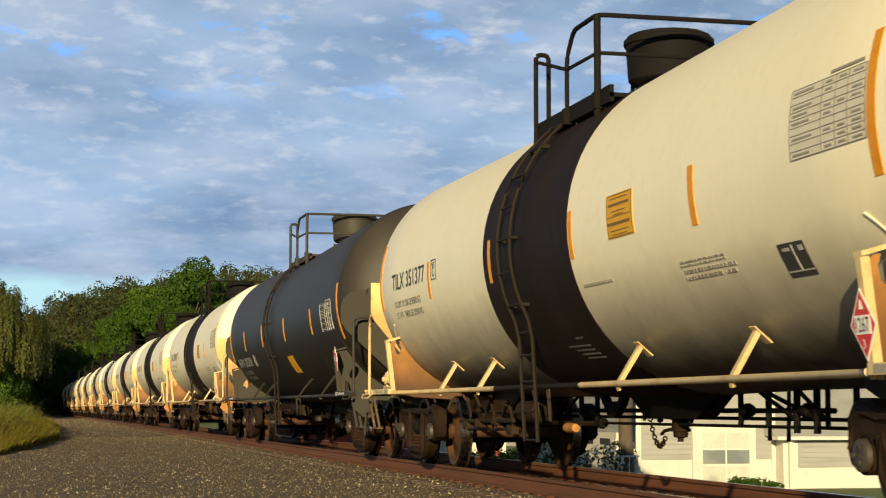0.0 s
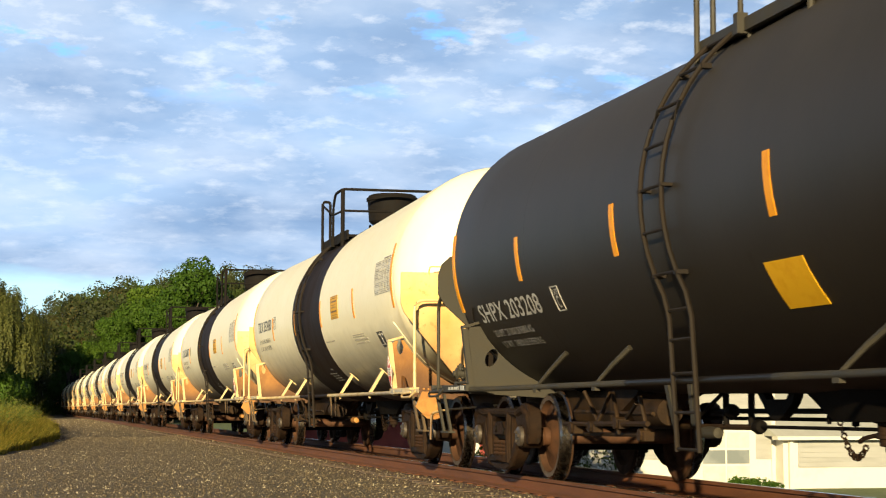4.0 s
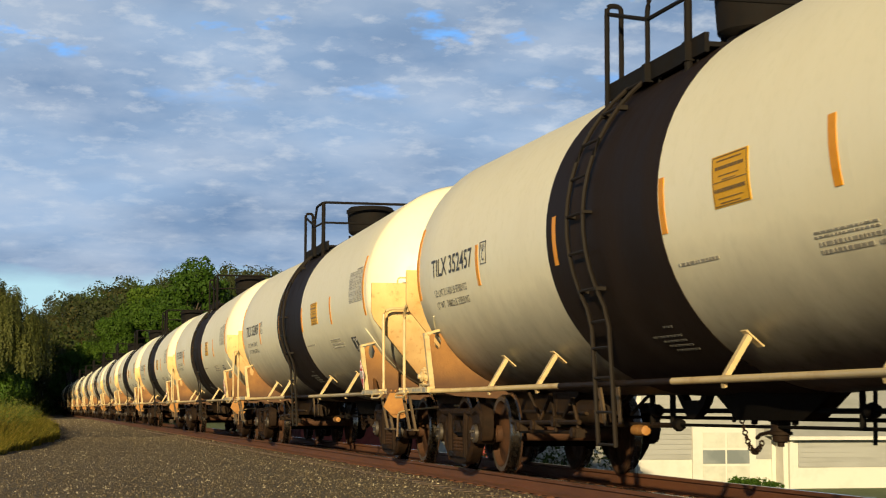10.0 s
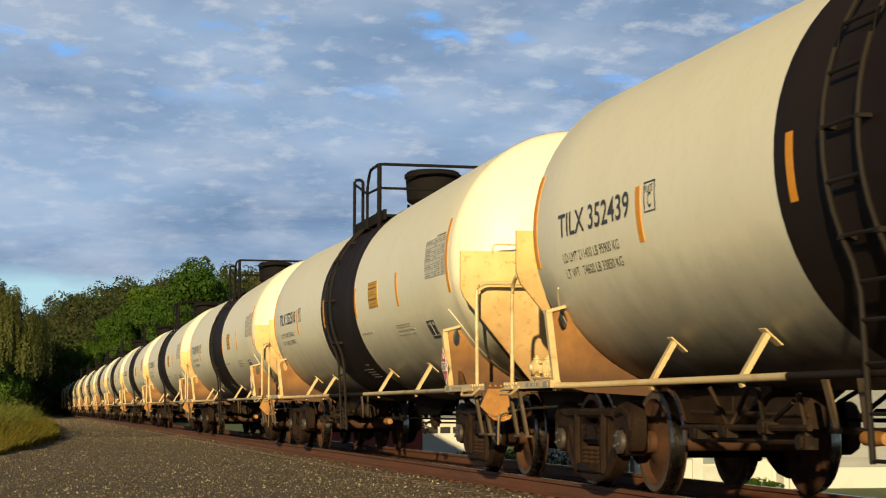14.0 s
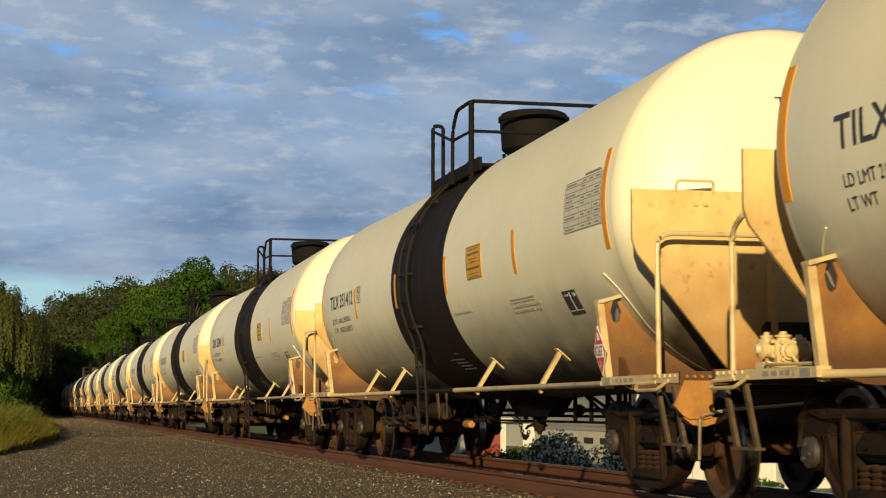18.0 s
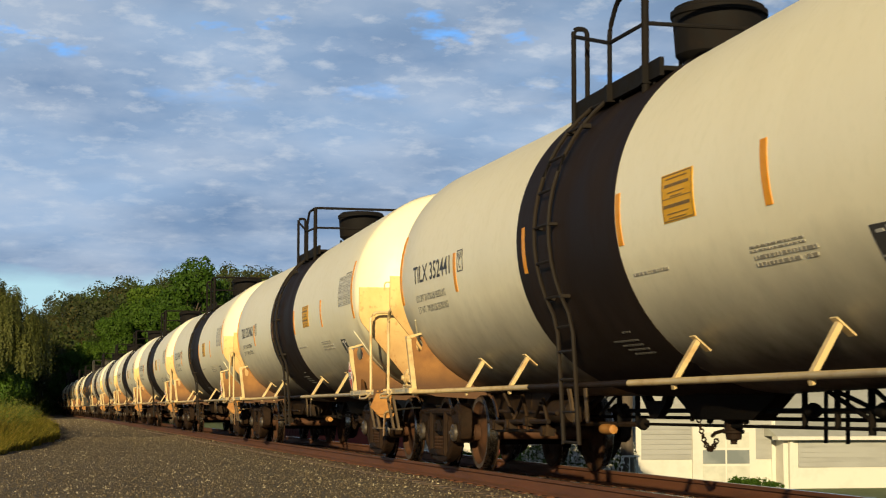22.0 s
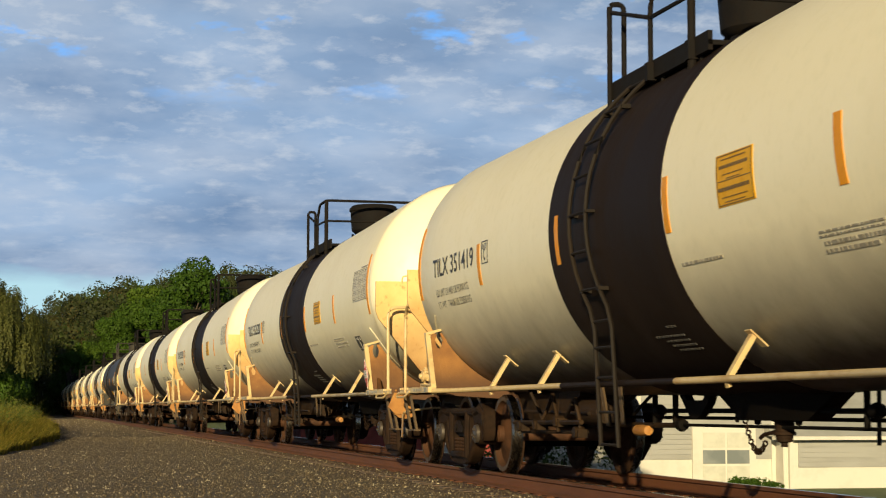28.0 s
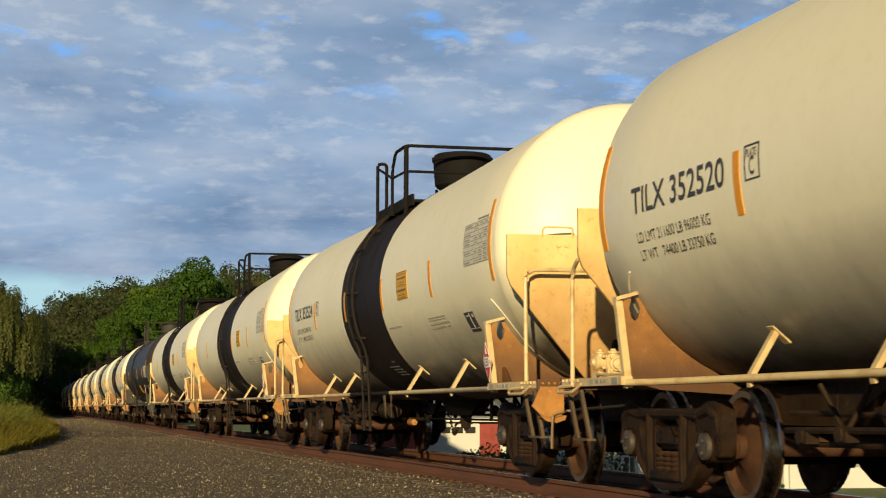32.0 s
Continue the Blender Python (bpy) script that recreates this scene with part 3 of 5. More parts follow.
        m.box(-1.50, 1.50, d * EDGE[d] - 0.02, d * EDGE[d] + 0.02, 0.93, 1.03)
        plat_end = part("end_platform", m, webs, car, "dusty end platform")
        for s in (-1, 1):
            m = Mesh()
            m.box(*sorted((s * 1.40, s * 1.50)), *sorted((d * 6.96, d * (EDGE[d] - 0.03))), 0.945, 1.015)
            for k in range(5):
                m.box(*sorted((s * 1.50, s * 1.515)), d * (EDGE[d] - 0.52 + 0.11 * k) - 0.012, d * (EDGE[d] - 0.52 + 0.11 * k) + 0.012, 0.988, 1.012)
            sill = part("side_sill", m, pipe, car, "dusty cream side sill")
            m = Mesh()
            for k, (p0, p1, q0, q1) in enumerate(((7.04, 7.20, 0.953, 1.005), (7.28, 7.30, 0.962, 0.998), (7.34, 7.42, 0.964, 0.996), (7.44, 7.50, 0.964, 0.996),
                                                  (7.54, 7.64, 0.964, 0.996), (7.68, 7.78, 0.964, 0.996))):
                m.box(*sorted((s * 1.50, s * 1.504)), *sorted((d * p0, d * p1)), q0, q1)
            part("sill_stencil", m, FADED if not dark else WHITEINK, sill, "small worn stencil")
            if d > 0:
                continue
            m = Mesh()
            m.prism([(s * 1.47, 0.96), (s * 1.24, 0.96), (s * 1.235, 0.72), (s * 1.26, 0.685), (s * 1.32, 0.67), (s * 1.44, 0.675), (s * 1.48, 0.70), (s * 1.555, 0.775), (s * 1.54, 0.80)], "y", *sorted((d * EDGE[d], d * (EDGE[d] + 0.03))))
            m.prism([(s * 1.47, 0.685), (s * 1.20, 0.685), (s * 1.22, 0.64), (s * 1.30, 0.615), (s * 1.40, 0.63)], "y", *sorted((d * (EDGE[d] - 0.08), d * EDGE[d])))
            for k in range(4):
                m.lathe([(d * (EDGE[d] + 0.02), 0.016), (d * (EDGE[d] + 0.045), 0.012), (d * (EDGE[d] + 0.045), 0.0)], "y", 6, (s * (1.27 + 0.06 * k), 0, 0.99))
            part("gusset", m, PLATE if not dark else webs, plat_end, "rusty gusset plate")
            if fine:
                m = Mesh()
                m.tube(rounded([(s * 0.4, d * (EDGE[d] + 0.06), 0.80), (s * 1.15, d * (EDGE[d] + 0.06), 0.74), (s * 1.36, d * (EDGE[d] + 0.06), 0.70), (s * 1.37, d * (EDGE[d] + 0.06), 0.37)], 0.05), 0.014, 6)
                part("uncoupling_lever", m, pipe, plat_end)
        # shield with its stiffeners
        m = Mesh()
        m.prism(head_shield_poly(dark), "y", *sorted((d * SHIELD_Y[d], d * (SHIELD_Y[d] + 0.04))))
        for s in (-1, 1):
            m.box(*sorted((s * 0.34, s * 0.40)), *sorted((d * (SHIELD_Y[d] + 0.04), d * (SHIELD_Y[d] + 0.115))), 1.0, 1.95)
        hs = part("head_shield", m, dirt if not dark else BLACKDIRT, car, "dust-stained steel head shield" if not dark else "dusty black head shield")
        for s in (-1, 1):
            m = Mesh()
            m.tube(rounded([(s * 1.18, d * (SHIELD_Y[d] + 0.03), 2.48), (s * 1.18, d * (SHIELD_Y[d] + 0.07), 2.585), (s * 0.86, d * (SHIELD_Y[d] + 0.07), 2.585), (s * 0.86, d * (SHIELD_Y[d] + 0.03), 2.48)], 0.04), 0.012, 6)
            part("grab_iron", m, dirt, hs)
            if fine:
                for dx in (-0.042, 0.042):
                    part("bolt", Mesh().lathe([(d * (SHIELD_Y[d] + 0.035), 0.024), (d * (SHIELD_Y[d] + 0.06), 0.02), (d * (SHIELD_Y[d] + 0.06), 0.0)], "y", 8, (s * 0.97 + dx, 0, 2.40)), dirt, hs)
        for s in (-1, 1):
            # bolster web, its post and cap
            plate = [[(-s * x, z) for x, z in web_poly(d, dark)]]
            if dark:
                plate.append([(s * (1.178 + 0.072 * math.cos(q) - 0.028 * math.sin(q)), 1.317 + 0.10 * math.sin(q)) for q in (radians(a) for a in range(0, 360, 24))])
            m = holed_plate(plate, d * WEB_Y[d] - 0.012, d * WEB_Y[d] + 0.012)
            web = part("bolster_web", m, webs, car, "rust-stained bolster web plate")
            m = Mesh()
            m.prism([(s * 1.375, 0.92), (s * 1.435, 0.92), (s * 1.52, 1.64), (s * 1.46, 1.64)], "y", d * WEB_Y[d] - 0.035, d * WEB_Y[d] + 0.035)
            m.prism([(s * 1.52, 1.64), (s * 1.30, 1.70), (s * 1.30, 1.73), (s * 1.52, 1.67)], "y", d * WEB_Y[d] - 0.055, d * WEB_Y[d] + 0.055)
            part("post", m, pipe, web)
            m = Mesh()
            q0, q1 = d * (WEB_Y[d] + 0.02), d * (WEB_Y[d] + 0.24)
            m.prism([(q0, 0.98), (q1, 0.98), (q1, 1.04), (q1 * 0.4 + q0 * 0.6, 1.17), (q0, 1.19)], "x", *sorted((s * 1.30, s * 1.33)))
            part("gusset_tab", m, webs, web)
            m = Mesh()
            m.tube([(s * (RT + 0.006) * math.cos(radians(a)), d * (WEB_Y[d] + 0.20 - 0.30 * max(0.0, 1 - (-22.0 - a) / 14) ** 2), axis_z(d * 7.06) + (RT + 0.006) * math.sin(radians(a))) for a in (-22, -23, -24.5, -27, -31, -36, -42, -48, -55, -62, -70, -78)], 0.008, 6)
            part("pad_edge", m, paint, web)
            # end handrail
            m = Mesh()
            if d < 0:
                rail = [(s * 1.41, -8.13, 0.95), (s * 1.42, -8.13, 2.135), (s * 0.30, -8.13, 2.135), (s * 0.25, -SHIELD_Y[d] - 0.03, 2.135)]
            else:
                rail = [(s * 1.50, 8.28, 0.95), (s * 1.50, 8.28, 1.98), (s * 1.53, SHIELD_Y[d] + 0.06, 2.07), (s * 1.40, SHIELD_Y[d] + 0.03, 2.08)]
            m.tube(rounded(rail, 0.14), 0.021, 8)
            part("end_handrail", m, pipe, car)
            # sill step and its grab
            m = Mesh()
            for yy in (POST[d] - 0.05, POST[d] + 0.30):
                m.prism([(s * 1.475, 0.92), (s * 1.445, 0.92), (s * 1.36, 0.48), (s * 1.39, 0.48)], "y", d * yy - 0.026, d * yy + 0.026)
            m.box(*sorted((s * 1.33, s * 1.41)), *sorted((d * (POST[d] - 0.08), d * (POST[d] + 0.33))), 0.465, 0.485)
            part("sill_step", m, STEP if not dark else pipe, car)
            m = Mesh()
            g0, g1 = POST[d] - 0.32, POST[d] + 0.16
            if d > 0:
                g0, g1 = POST[d] + 0.37, POST[d] - 0.06
            k = 1 if d < 0 else -1
            m.tube(rounded([(s * 1.50, d * (g0 + 0.34 * k), 0.955), (s * 1.545, d * (g0 + 0.06 * k), 0.945), (s * 1.545, d * g0, 0.92), (s * 1.545, d * (g0 + 0.02 * k), 0.893), (s * 1.545, d * g1, 0.895), (s * 1.50, d * (g1 + 0.14 * k), 0.965)], 0.03), 0.015, 6)
            part("grab_iron", m, pipe, car)
        add_truck(car, d * 7.0, fine)
    # side pipes and their braces
    for s in (-1, 1):
        for (y0, y1), mm in (((2.12, 7.0), pipe), ((-0.90, 2.12), band), ((-6.9, -0.90), pipe)):
            m = Mesh()
            m.tube([(s * (1.46 if abs(y) > 6.8 else 1.30), y, 0.965) for y in (y0, y0 + 0.3, y1 - 0.3, y1)], 0.029, 10)
            part("side_rail", m, mm, car)
        for y in (4.82, 2.95, -1.91, -4.42):
            e = rise(y) * 0.6
            m = Mesh()
            if dark:
                m.tube([(s * 1.30, y + 0.04, 0.96), (s * 1.20, y - 0.16, 1.14), (s * 1.10, y - 0.34, 1.27 + e)], 0.017, 6, r1=0.028)
                m.prism([(s * 1.32, 0.99), (s * 1.27, 0.99), (s * 1.27, 0.91), (s * 1.32, 0.91)], "y", y - 0.01, y + 0.09)
                part("brace", m, pipe, car)
                continue
            m.prism([(s * 1.31, 0.96), (s * 1.265, 0.96), (s * 1.06, 1.27 + e), (s * 1.10, 1.285 + e)], "y", y - 0.032, y + 0.032)
            m.prism([(s * 1.13, 1.303 + e), (s * 1.123, 1.312 + e), (s * 0.985, 1.195 + e), (s * 0.992, 1.185 + e)], "y", y - 0.055, y + 0.055)
            m.prism([(s * 1.30, 0.94), (s * 1.27, 0.94), (s * 1.27, 0.91), (s * 1.29, 0.90)], "y", y - 0.03, y + 0.03)
            part("brace", m, pipe, car)
        # ladder
        m = Mesh()
        for dy in (-0.235, 0.235):
            path = [(s * (RT + 0.08) * math.cos(radians(a)), 0.68 + dy, ZT + (RT + 0.08) * math.sin(radians(a))) for a in range(56, -31, -6)]
            path += [(s * 1.375, 0.67 + dy, 1.45), (s * 1.35, 0.66 + dy, 0.95), (s * 1.33, 0.64 + dy, 0.42)]
            m.tube(path, 0.021, 6)
        rungs = []
        for a in (50, 38, 26, 14, 2, -10, -22, -33):
            x, z = s * (RT + 0.08) * math.cos(radians(a)), ZT + (RT + 0.08) * math.sin(radians(a))
            if a < -24:
                x = s * 1.38
            rungs.append((x, z))
            if a in (38, 2, -22):
                for dy in (0.445, 0.915):
                    m.box(*sorted((x * 1.01, x * RT / (RT + 0.09))), dy - 0.035, dy + 0.035, z - 0.012 - abs(a) * 0.0004, z + 0.012)
        rungs += [(s * 1.37, 1.28), (s * 1.355, 1.02), (s * 1.34, 0.72), (s * 1.33, 0.44)]
        if not fine:
            for x, z in rungs:
                m.tube([(x, 0.44, z), (x, 0.92, z)], 0.014, 6)
        ladder = part("ladder", m, LADDER, car, "black steel ladder curving over the tank")
        if fine and s < 0:
            for x, z in rungs:
                part("rung", Mesh().tube([(x, 0.44 - 0.03 * (z < 0.9), z), (x, 0.92 - 0.03 * (z < 0.9), z)], 0.014, 6), LADDER, ladder)
    # top platform and its handrail
    plat = BLACKRAIL if not dark else BLACKDIRT
    p0, p1, p2, p3 = (1.10, 0.23, -1.0, -1.35) if dark else (1.42, 0.35, -0.62, -0.95)
    deck = part("platform", Mesh().box(-1.02, 1.02, p0 - 0.44, p0 + 0.03, 3.645, 3.685), plat, car, "black steel walkway round the manway")
    part("deck_panel", Mesh().box(-1.02, 1.02, p3, p3 + 0.35, 3.645, 3.685), plat, deck)
    for s in (-1, 1):
        part("deck_panel", Mesh().box(*sorted((s * 0.52, s * 0.975)), p3 + 0.35, p0 - 0.44, 3.645, 3.685), plat, deck)
        part("toe_board", Mesh().box(*sorted((s * 0.98, s * 1.02)), p3, p0 + 0.03, 3.60, 3.76 if not dark else 3.70), plat, deck)
        for y in (p3 + 0.25, 0.2, p0 - 0.22):
            part("deck_leg", Mesh().tube([(s * 0.97, y, 3.64), (s * 0.97, y, ZT + math.sqrt(RT * RT - 0.97 ** 2) - 0.01)], 0.022, 6), plat, deck)
    for s in (-1, 1):
        m = Mesh()
        m.tube(rounded([(s * 1.04, p0, 3.36), (s * 1.04, p0, 4.50), (s * 0.90, p0, 4.50), (s * 0.90, p0, 3.68)], 0.06), 0.026, 8)
        part("gate_post", m, plat, car)
        m = Mesh()
        m.tube(rounded([(s * 1.03, p1, 3.60), (s * 1.03, p1, 4.26), (s * 1.03, p1 - 0.23, 4.49), (s * 1.03, p2, 4.49), (s * 0.5, p2, 4.49), (0, p2, 4.49)], 0.10), 0.024, 8)
        m.tube([(s * 1.03, p2, 3.36), (s * 1.03, p2, 4.49)], 0.036 if not dark else 0.028, 8)
        m.tube([(s * 1.03, p0, 4.42 if not dark else 4.30), (s * 1.03, p1, 4.14), (s * 1.03, p2, 4.12), (0, p2, 4.12)], 0.020, 8)
        part("handrail", m, plat, car, "black tubular handrail")
        for y in (p1, p2):
            part("rail_foot", Mesh().box(*sorted((s * 0.985, s * 1.075)), y - 0.045, y + 0.045, 3.58, 3.74, c=0.008), plat, deck)
    dy, top = (-0.45, 0.06) if dark else (0.2, 0.03)
    m = Mesh()
    m.lathe([(3.80, 0.33), (3.98, 0.33), (4.00, 0.37), (4.04, 0.41), (4.36 + top, 0.435), (4.37 + top, 0.455), (4.42 + top, 0.455), (4.43 + top, 0.44), (4.44 + top, 0.41)], "z", 36, (0, dy, 0))
    m.lathe([(3.80, 0.50), (3.885, 0.48), (3.90, 0.32)], "z", 36, (0, dy, 0))
    dome = part("manway", m, plat, car, "black manway dome with a bolted lid")
    lid = Mesh().lathe([(4.41 + top, 0.425), (4.46 + top, 0.42), (4.48 + top, 0.38), (4.49 + top, 0.0)], "z", 36, (0, dy, 0))
    part("lid", lid, plat, dome)
    if fine:
        for k in range(8):
            q = 2 * math.pi * k / 8 + 0.1
            part("flange_bolt", Mesh().lathe([(3.90, 0.022), (3.965, 0.022), (3.97, 0.0)], "z", 6, (0.405 * math.cos(q), dy + 0.405 * math.sin(q), 0)), plat, dome)
    m = Mesh()
    m.box(-0.24, -0.06, dy + 0.28, dy + 0.50, 4.36 + top, 4.50 + top, c=0.03)
    m.tube([(-0.30, dy + 0.30, 4.48 + top), (-0.02, dy + 0.44, 4.52 + top)], 0.035, 8)
    part("hinge", m, RUSTY if dark else plat, dome)
    # brake rigging below the tank
    rods = (((-0.04, -3.5, 0.735), (-0.04, 3.35, 0.73), 0.026), ((-0.04, -5.4, 0.60), (-0.04, 2.3, 0.595), 0.017), ((-0.04, 2.25, 0.59), (-0.04, 5.2, 0.575), 0.030),
            ((-0.75, 3.0, 0.70), (-0.75, 5.3, 0.72), 0.024), ((-1.02, 2.4, 0.62), (-1.02, 4.8, 0.60), 0.026), ((-0.9, 2.6, 0.52), (-0.9, 4.9, 0.50), 0.022), ((0.35, -5.6, 0.66), (0.35, 5.6, 0.66), 0.020))
    for p0, p1, r in rods[:7 if fine else 3]:
        part("brake_rod", Mesh().tube([p0, p1], r, 6), GREASE if p0[1] < 0 else under, car)
    for y, z, r in ((-1.62, 0.60, 0.026), (-2.22, 0.59, 0.026), (-2.80, 0.55, 0.030), (-3.18, 0.55, 0.030), (-3.38, 0.60, 0.022), (-3.88, 0.72, 0.026), (0.90, 0.63, 0.018), (2.44, 0.585, 0.030), (3.02, 0.56, 0.030)):
        part("hanger", Mesh().tube([(-0.04, y, 1.0), (-0.04, y, z)], r, 6), GREASE, car)
    if fine:
        for y0, z0, y1, z1, x in ((-2.10, 0.89, -2.80, 0.67, -0.06), (-2.25, 0.89, -3.18, 0.68, -0.06), (-2.9, 0.89, -3.4, 0.66, -0.06), (3.85, 0.80, 2.70, 1.10, -0.10), (3.50, 0.69, 2.60, 1.02, -0.10)):
            part("hanger_brace", Mesh().tube([(x, y0, z0), (x, y1, z1)], 0.019, 6), GREASE, car)
        for y, z in ((-1.78, 0.735), (-3.0, 0.735), (2.88, 0.73), (2.28, 0.595)):
            part("rod_collar", Mesh().lathe([(y - 0.07, 0.0), (y - 0.06, 0.055), (y, 0.068), (y + 0.06, 0.055), (y + 0.07, 0.0)], "y", 10, (-0.04, 0, z)), GREASE, car)
        # the dead lever: a forked bracket from the tank down to the rod
        m = Mesh()
        m.prism([(2.27, 0.96), (2.15, 0.96), (1.98, 0.83), (1.58, 0.83), (1.48, 0.93), (1.36, 0.93), (1.46, 0.80), (1.62, 0.70), (1.74, 0.655), (1.90, 0.665), (2.02, 0.76)], "x", -0.10, -0.02)
        part("fork_bracket", m, GREASE, car, "black forked brake bracket")
        m = Mesh()
        m.lathe([(3.10, 0.0), (3.11, 0.05), (3.30, 0.062), (3.45, 0.055), (3.46, 0.0)], "y", 10, (-0.08, 0, 0.53))
        part("slack_adjuster", m, PLATE if not dark else webs, car, "rusty slack adjuster below the tank")
        for y, z, back in ((3.05, 0.58, 0.22), (2.47, 0.60, 0.09)):
            part("lever_hanger", Mesh().prism([(y - 0.045, 0.98), (y + 0.045, 0.98), (y - back + 0.04, z), (y - back - 0.04, z)], "x", -0.612, -0.588), STEP if not dark else webs, car, "flat brown lever hanger")
        for q in (((-1.10, 3.10, 0.90), (-1.02, 3.16, 0.52)), ((-1.05, 2.52, 0.86), (-1.0, 2.46, 0.48)),
                  ((-0.9, 3.75, 0.90), (-1.0, 3.95, 0.55)), ((-0.95, 4.4, 0.92), (-0.85, 4.2, 0.56)), ((-1.05, 2.6, 0.80), (-0.85, 3.6, 0.60))):
            part("brake_lever", Mesh().tube([q[0], (Vector(q[0]) + Vector(q[1])) / 2 + Vector((0.02, 0.03, 0)), q[1]], 0.020, 6), under, car, "oily brown brake lever")
        for y, z in ((2.5, 0.52), (3.15, 0.62), (3.9, 0.58), (4.5, 0.56)):
            m = Mesh().lathe([(-0.05, 0.0), (-0.05, 0.055), (0.05, 0.055), (0.05, 0.0)], "x", 8, (-1.02, y, z))
            m.box(-1.05, -0.95, y - 0.09, y + 0.02, z - 0.05, z + 0.03, c=0.01)
            part("clevis", m, under, car)
        m = Mesh()
        m.lathe([(3.9, 0.0), (3.9, 0.13), (4.0, 0.14), (4.6, 0.14), (4.6, 0.06), (4.9, 0.05), (4.9, 0.0)], "y", 18, (-0.25, 0, 0.72))
        part("brake_cylinder", m, under, car, "oily brown brake cylinder")
    # control valve on the trailing platform: a middle body, a service and an emergency portion, cocks and pipes
    m = Mesh()
    m.box(-1.30, -0.88, 8.27, 8.47, 1.0, 1.018)
    for x in (-1.25, -0.95):
        m.box(x - 0.018, x + 0.018, 8.30, 8.44, 1.018, 1.075)
    m.box(-1.16, -1.02, 8.28, 8.46, 1.07, 1.23, c=0.025)
    m.lathe([(8.285, 0.0), (8.285, 0.062), (8.265, 0.066), (8.25, 0.066), (8.24, 0.05), (8.215, 0.045), (8.205, 0.0)], "y", 14, (-1.09, 0, 1.15))
    m.lathe([(-1.16, 0.0), (-1.16, 0.078), (-1.175, 0.078), (-1.18, 0.06), (-1.235, 0.058), (-1.24, 0.074), (-1.26, 0.074), (-1.275, 0.04), (-1.30, 0.03), (-1.30, 0.0)], "x", 14, (0, 8.37, 1.165))
    m.lathe([(-1.02, 0.0), (-1.02, 0.082), (-1.0, 0.082), (-0.995, 0.064), (-0.93, 0.062), (-0.925, 0.08), (-0.905, 0.08), (-0.895, 0.05), (-0.875, 0.0)], "x", 14, (0, 8.37, 1.15))
    for x, y, z, r in ((-1.21, 8.37, 1.225, 0.038), (-1.09, 8.36, 1.23, 0.05), (-0.96, 8.38, 1.21, 0.042)):
        m.lathe([(z - 0.02, r), (z + 0.015, r), (z + 0.02, r * 1.2), (z + 0.035, r * 1.2), (z + 0.04, r * 0.6), (z + 0.06, r * 0.5), (z + 0.06, 0.0)], "z", 12, (x, y, 0))
    for x, z in ((-1.21, 1.215), (-1.21, 1.115), (-0.96, 1.205), (-0.96, 1.095), (-1.135, 1.21), (-1.045, 1.21), (-1.135, 1.09), (-1.045, 1.09)):
        m.lathe([(8.30, 0.014), (8.262, 0.014), (8.258, 0.0)], "y", 6, (x, 0, z))
    m.tube(rounded([(-1.24, 8.30, 1.09), (-1.26, 8.25, 1.07), (-1.18, 8.23, 1.045), (-1.0, 8.24, 1.045), (-0.92, 8.28, 1.06)], 0.03), 0.014, 6)
    m.tube(rounded([(-1.09, 8.22, 1.14), (-1.09, 8.19, 1.10), (-1.02, 8.20, 1.03)], 0.03), 0.012, 6)
    valve = part("brake_valve", m, PIPE if not dark else BLACKDIRT, car, "cream brake control valve" if not dark else "black brake control valve")
    m = Mesh()
    m.tube(rounded([(-1.24, 8.30, 1.07), (-1.32, 8.15, 1.05), (-1.36, 7.8, 1.045), (-1.36, 7.3, 1.04)], 0.08), 0.013, 6)
    part("air_pipe", m, pipe, valve)
    # markings
    strips = [(7.365, 22.5, -11.5), (4.445, 5, -11.7), (1.56, 5, -12), (-1.28, 5, -11.3), (-4.25, 5.7, -11), (-7.12, 22, -11)]
    if dark:
        strips = [(7.43, 12.5, -21), (4.81, 2.5, -14), (1.86, 2.5, -14), (-1.32, 2.5, -14), (-4.50, 2.5, -14), (-7.20, 12.5, -21)]
    for y, a, b in strips:
        part("reflector_strip", patch(Mesh(), y - 0.055, y + 0.055, b, a), ORANGE, tank, "amber reflective strip")
    ink = WHITEINK if dark else FADED
    ty, ta = (0.32, -11.7) if dark else (-0.10, 0.0)
    m = Mesh()
    if not dark:
        patch(m, ty - 6.95, ty - 5.90, -2.2, 14.8, 0.004, 0)
    for i in range(10):
        a = -2.2 + 17 * i / 9
        patch(m, ty - 6.95, ty - 5.90, ta + a - 0.10, ta + a + 0.10, 0.007, 1, 2)
    for y in (-6.95, -6.72, -6.55, -6.36, -5.90):
        patch(m, ty + y - 0.006, ty + y + 0.006, ta - 2.2, ta + 14.8, 0.007, 1)
    rnd = random.Random(4)
    for i in range(9):
        a = -2.2 + 17 * i / 9
        for y0, y1 in ((-6.15 - rnd.random() * 0.15, -5.94), (-6.50, -6.40), (-6.69, -6.59), (-6.91, -6.78)):
            if rnd.random() < 0.8:
                patch(m, ty + y0, ty + y1, ta + a + 0.65, ta + a + 1.15, 0.008, 1, 2)
    patch(m, ty - 6.90, ty - 6.45, ta + 15.6, ta + 16.3, 0.007, 1, 2)
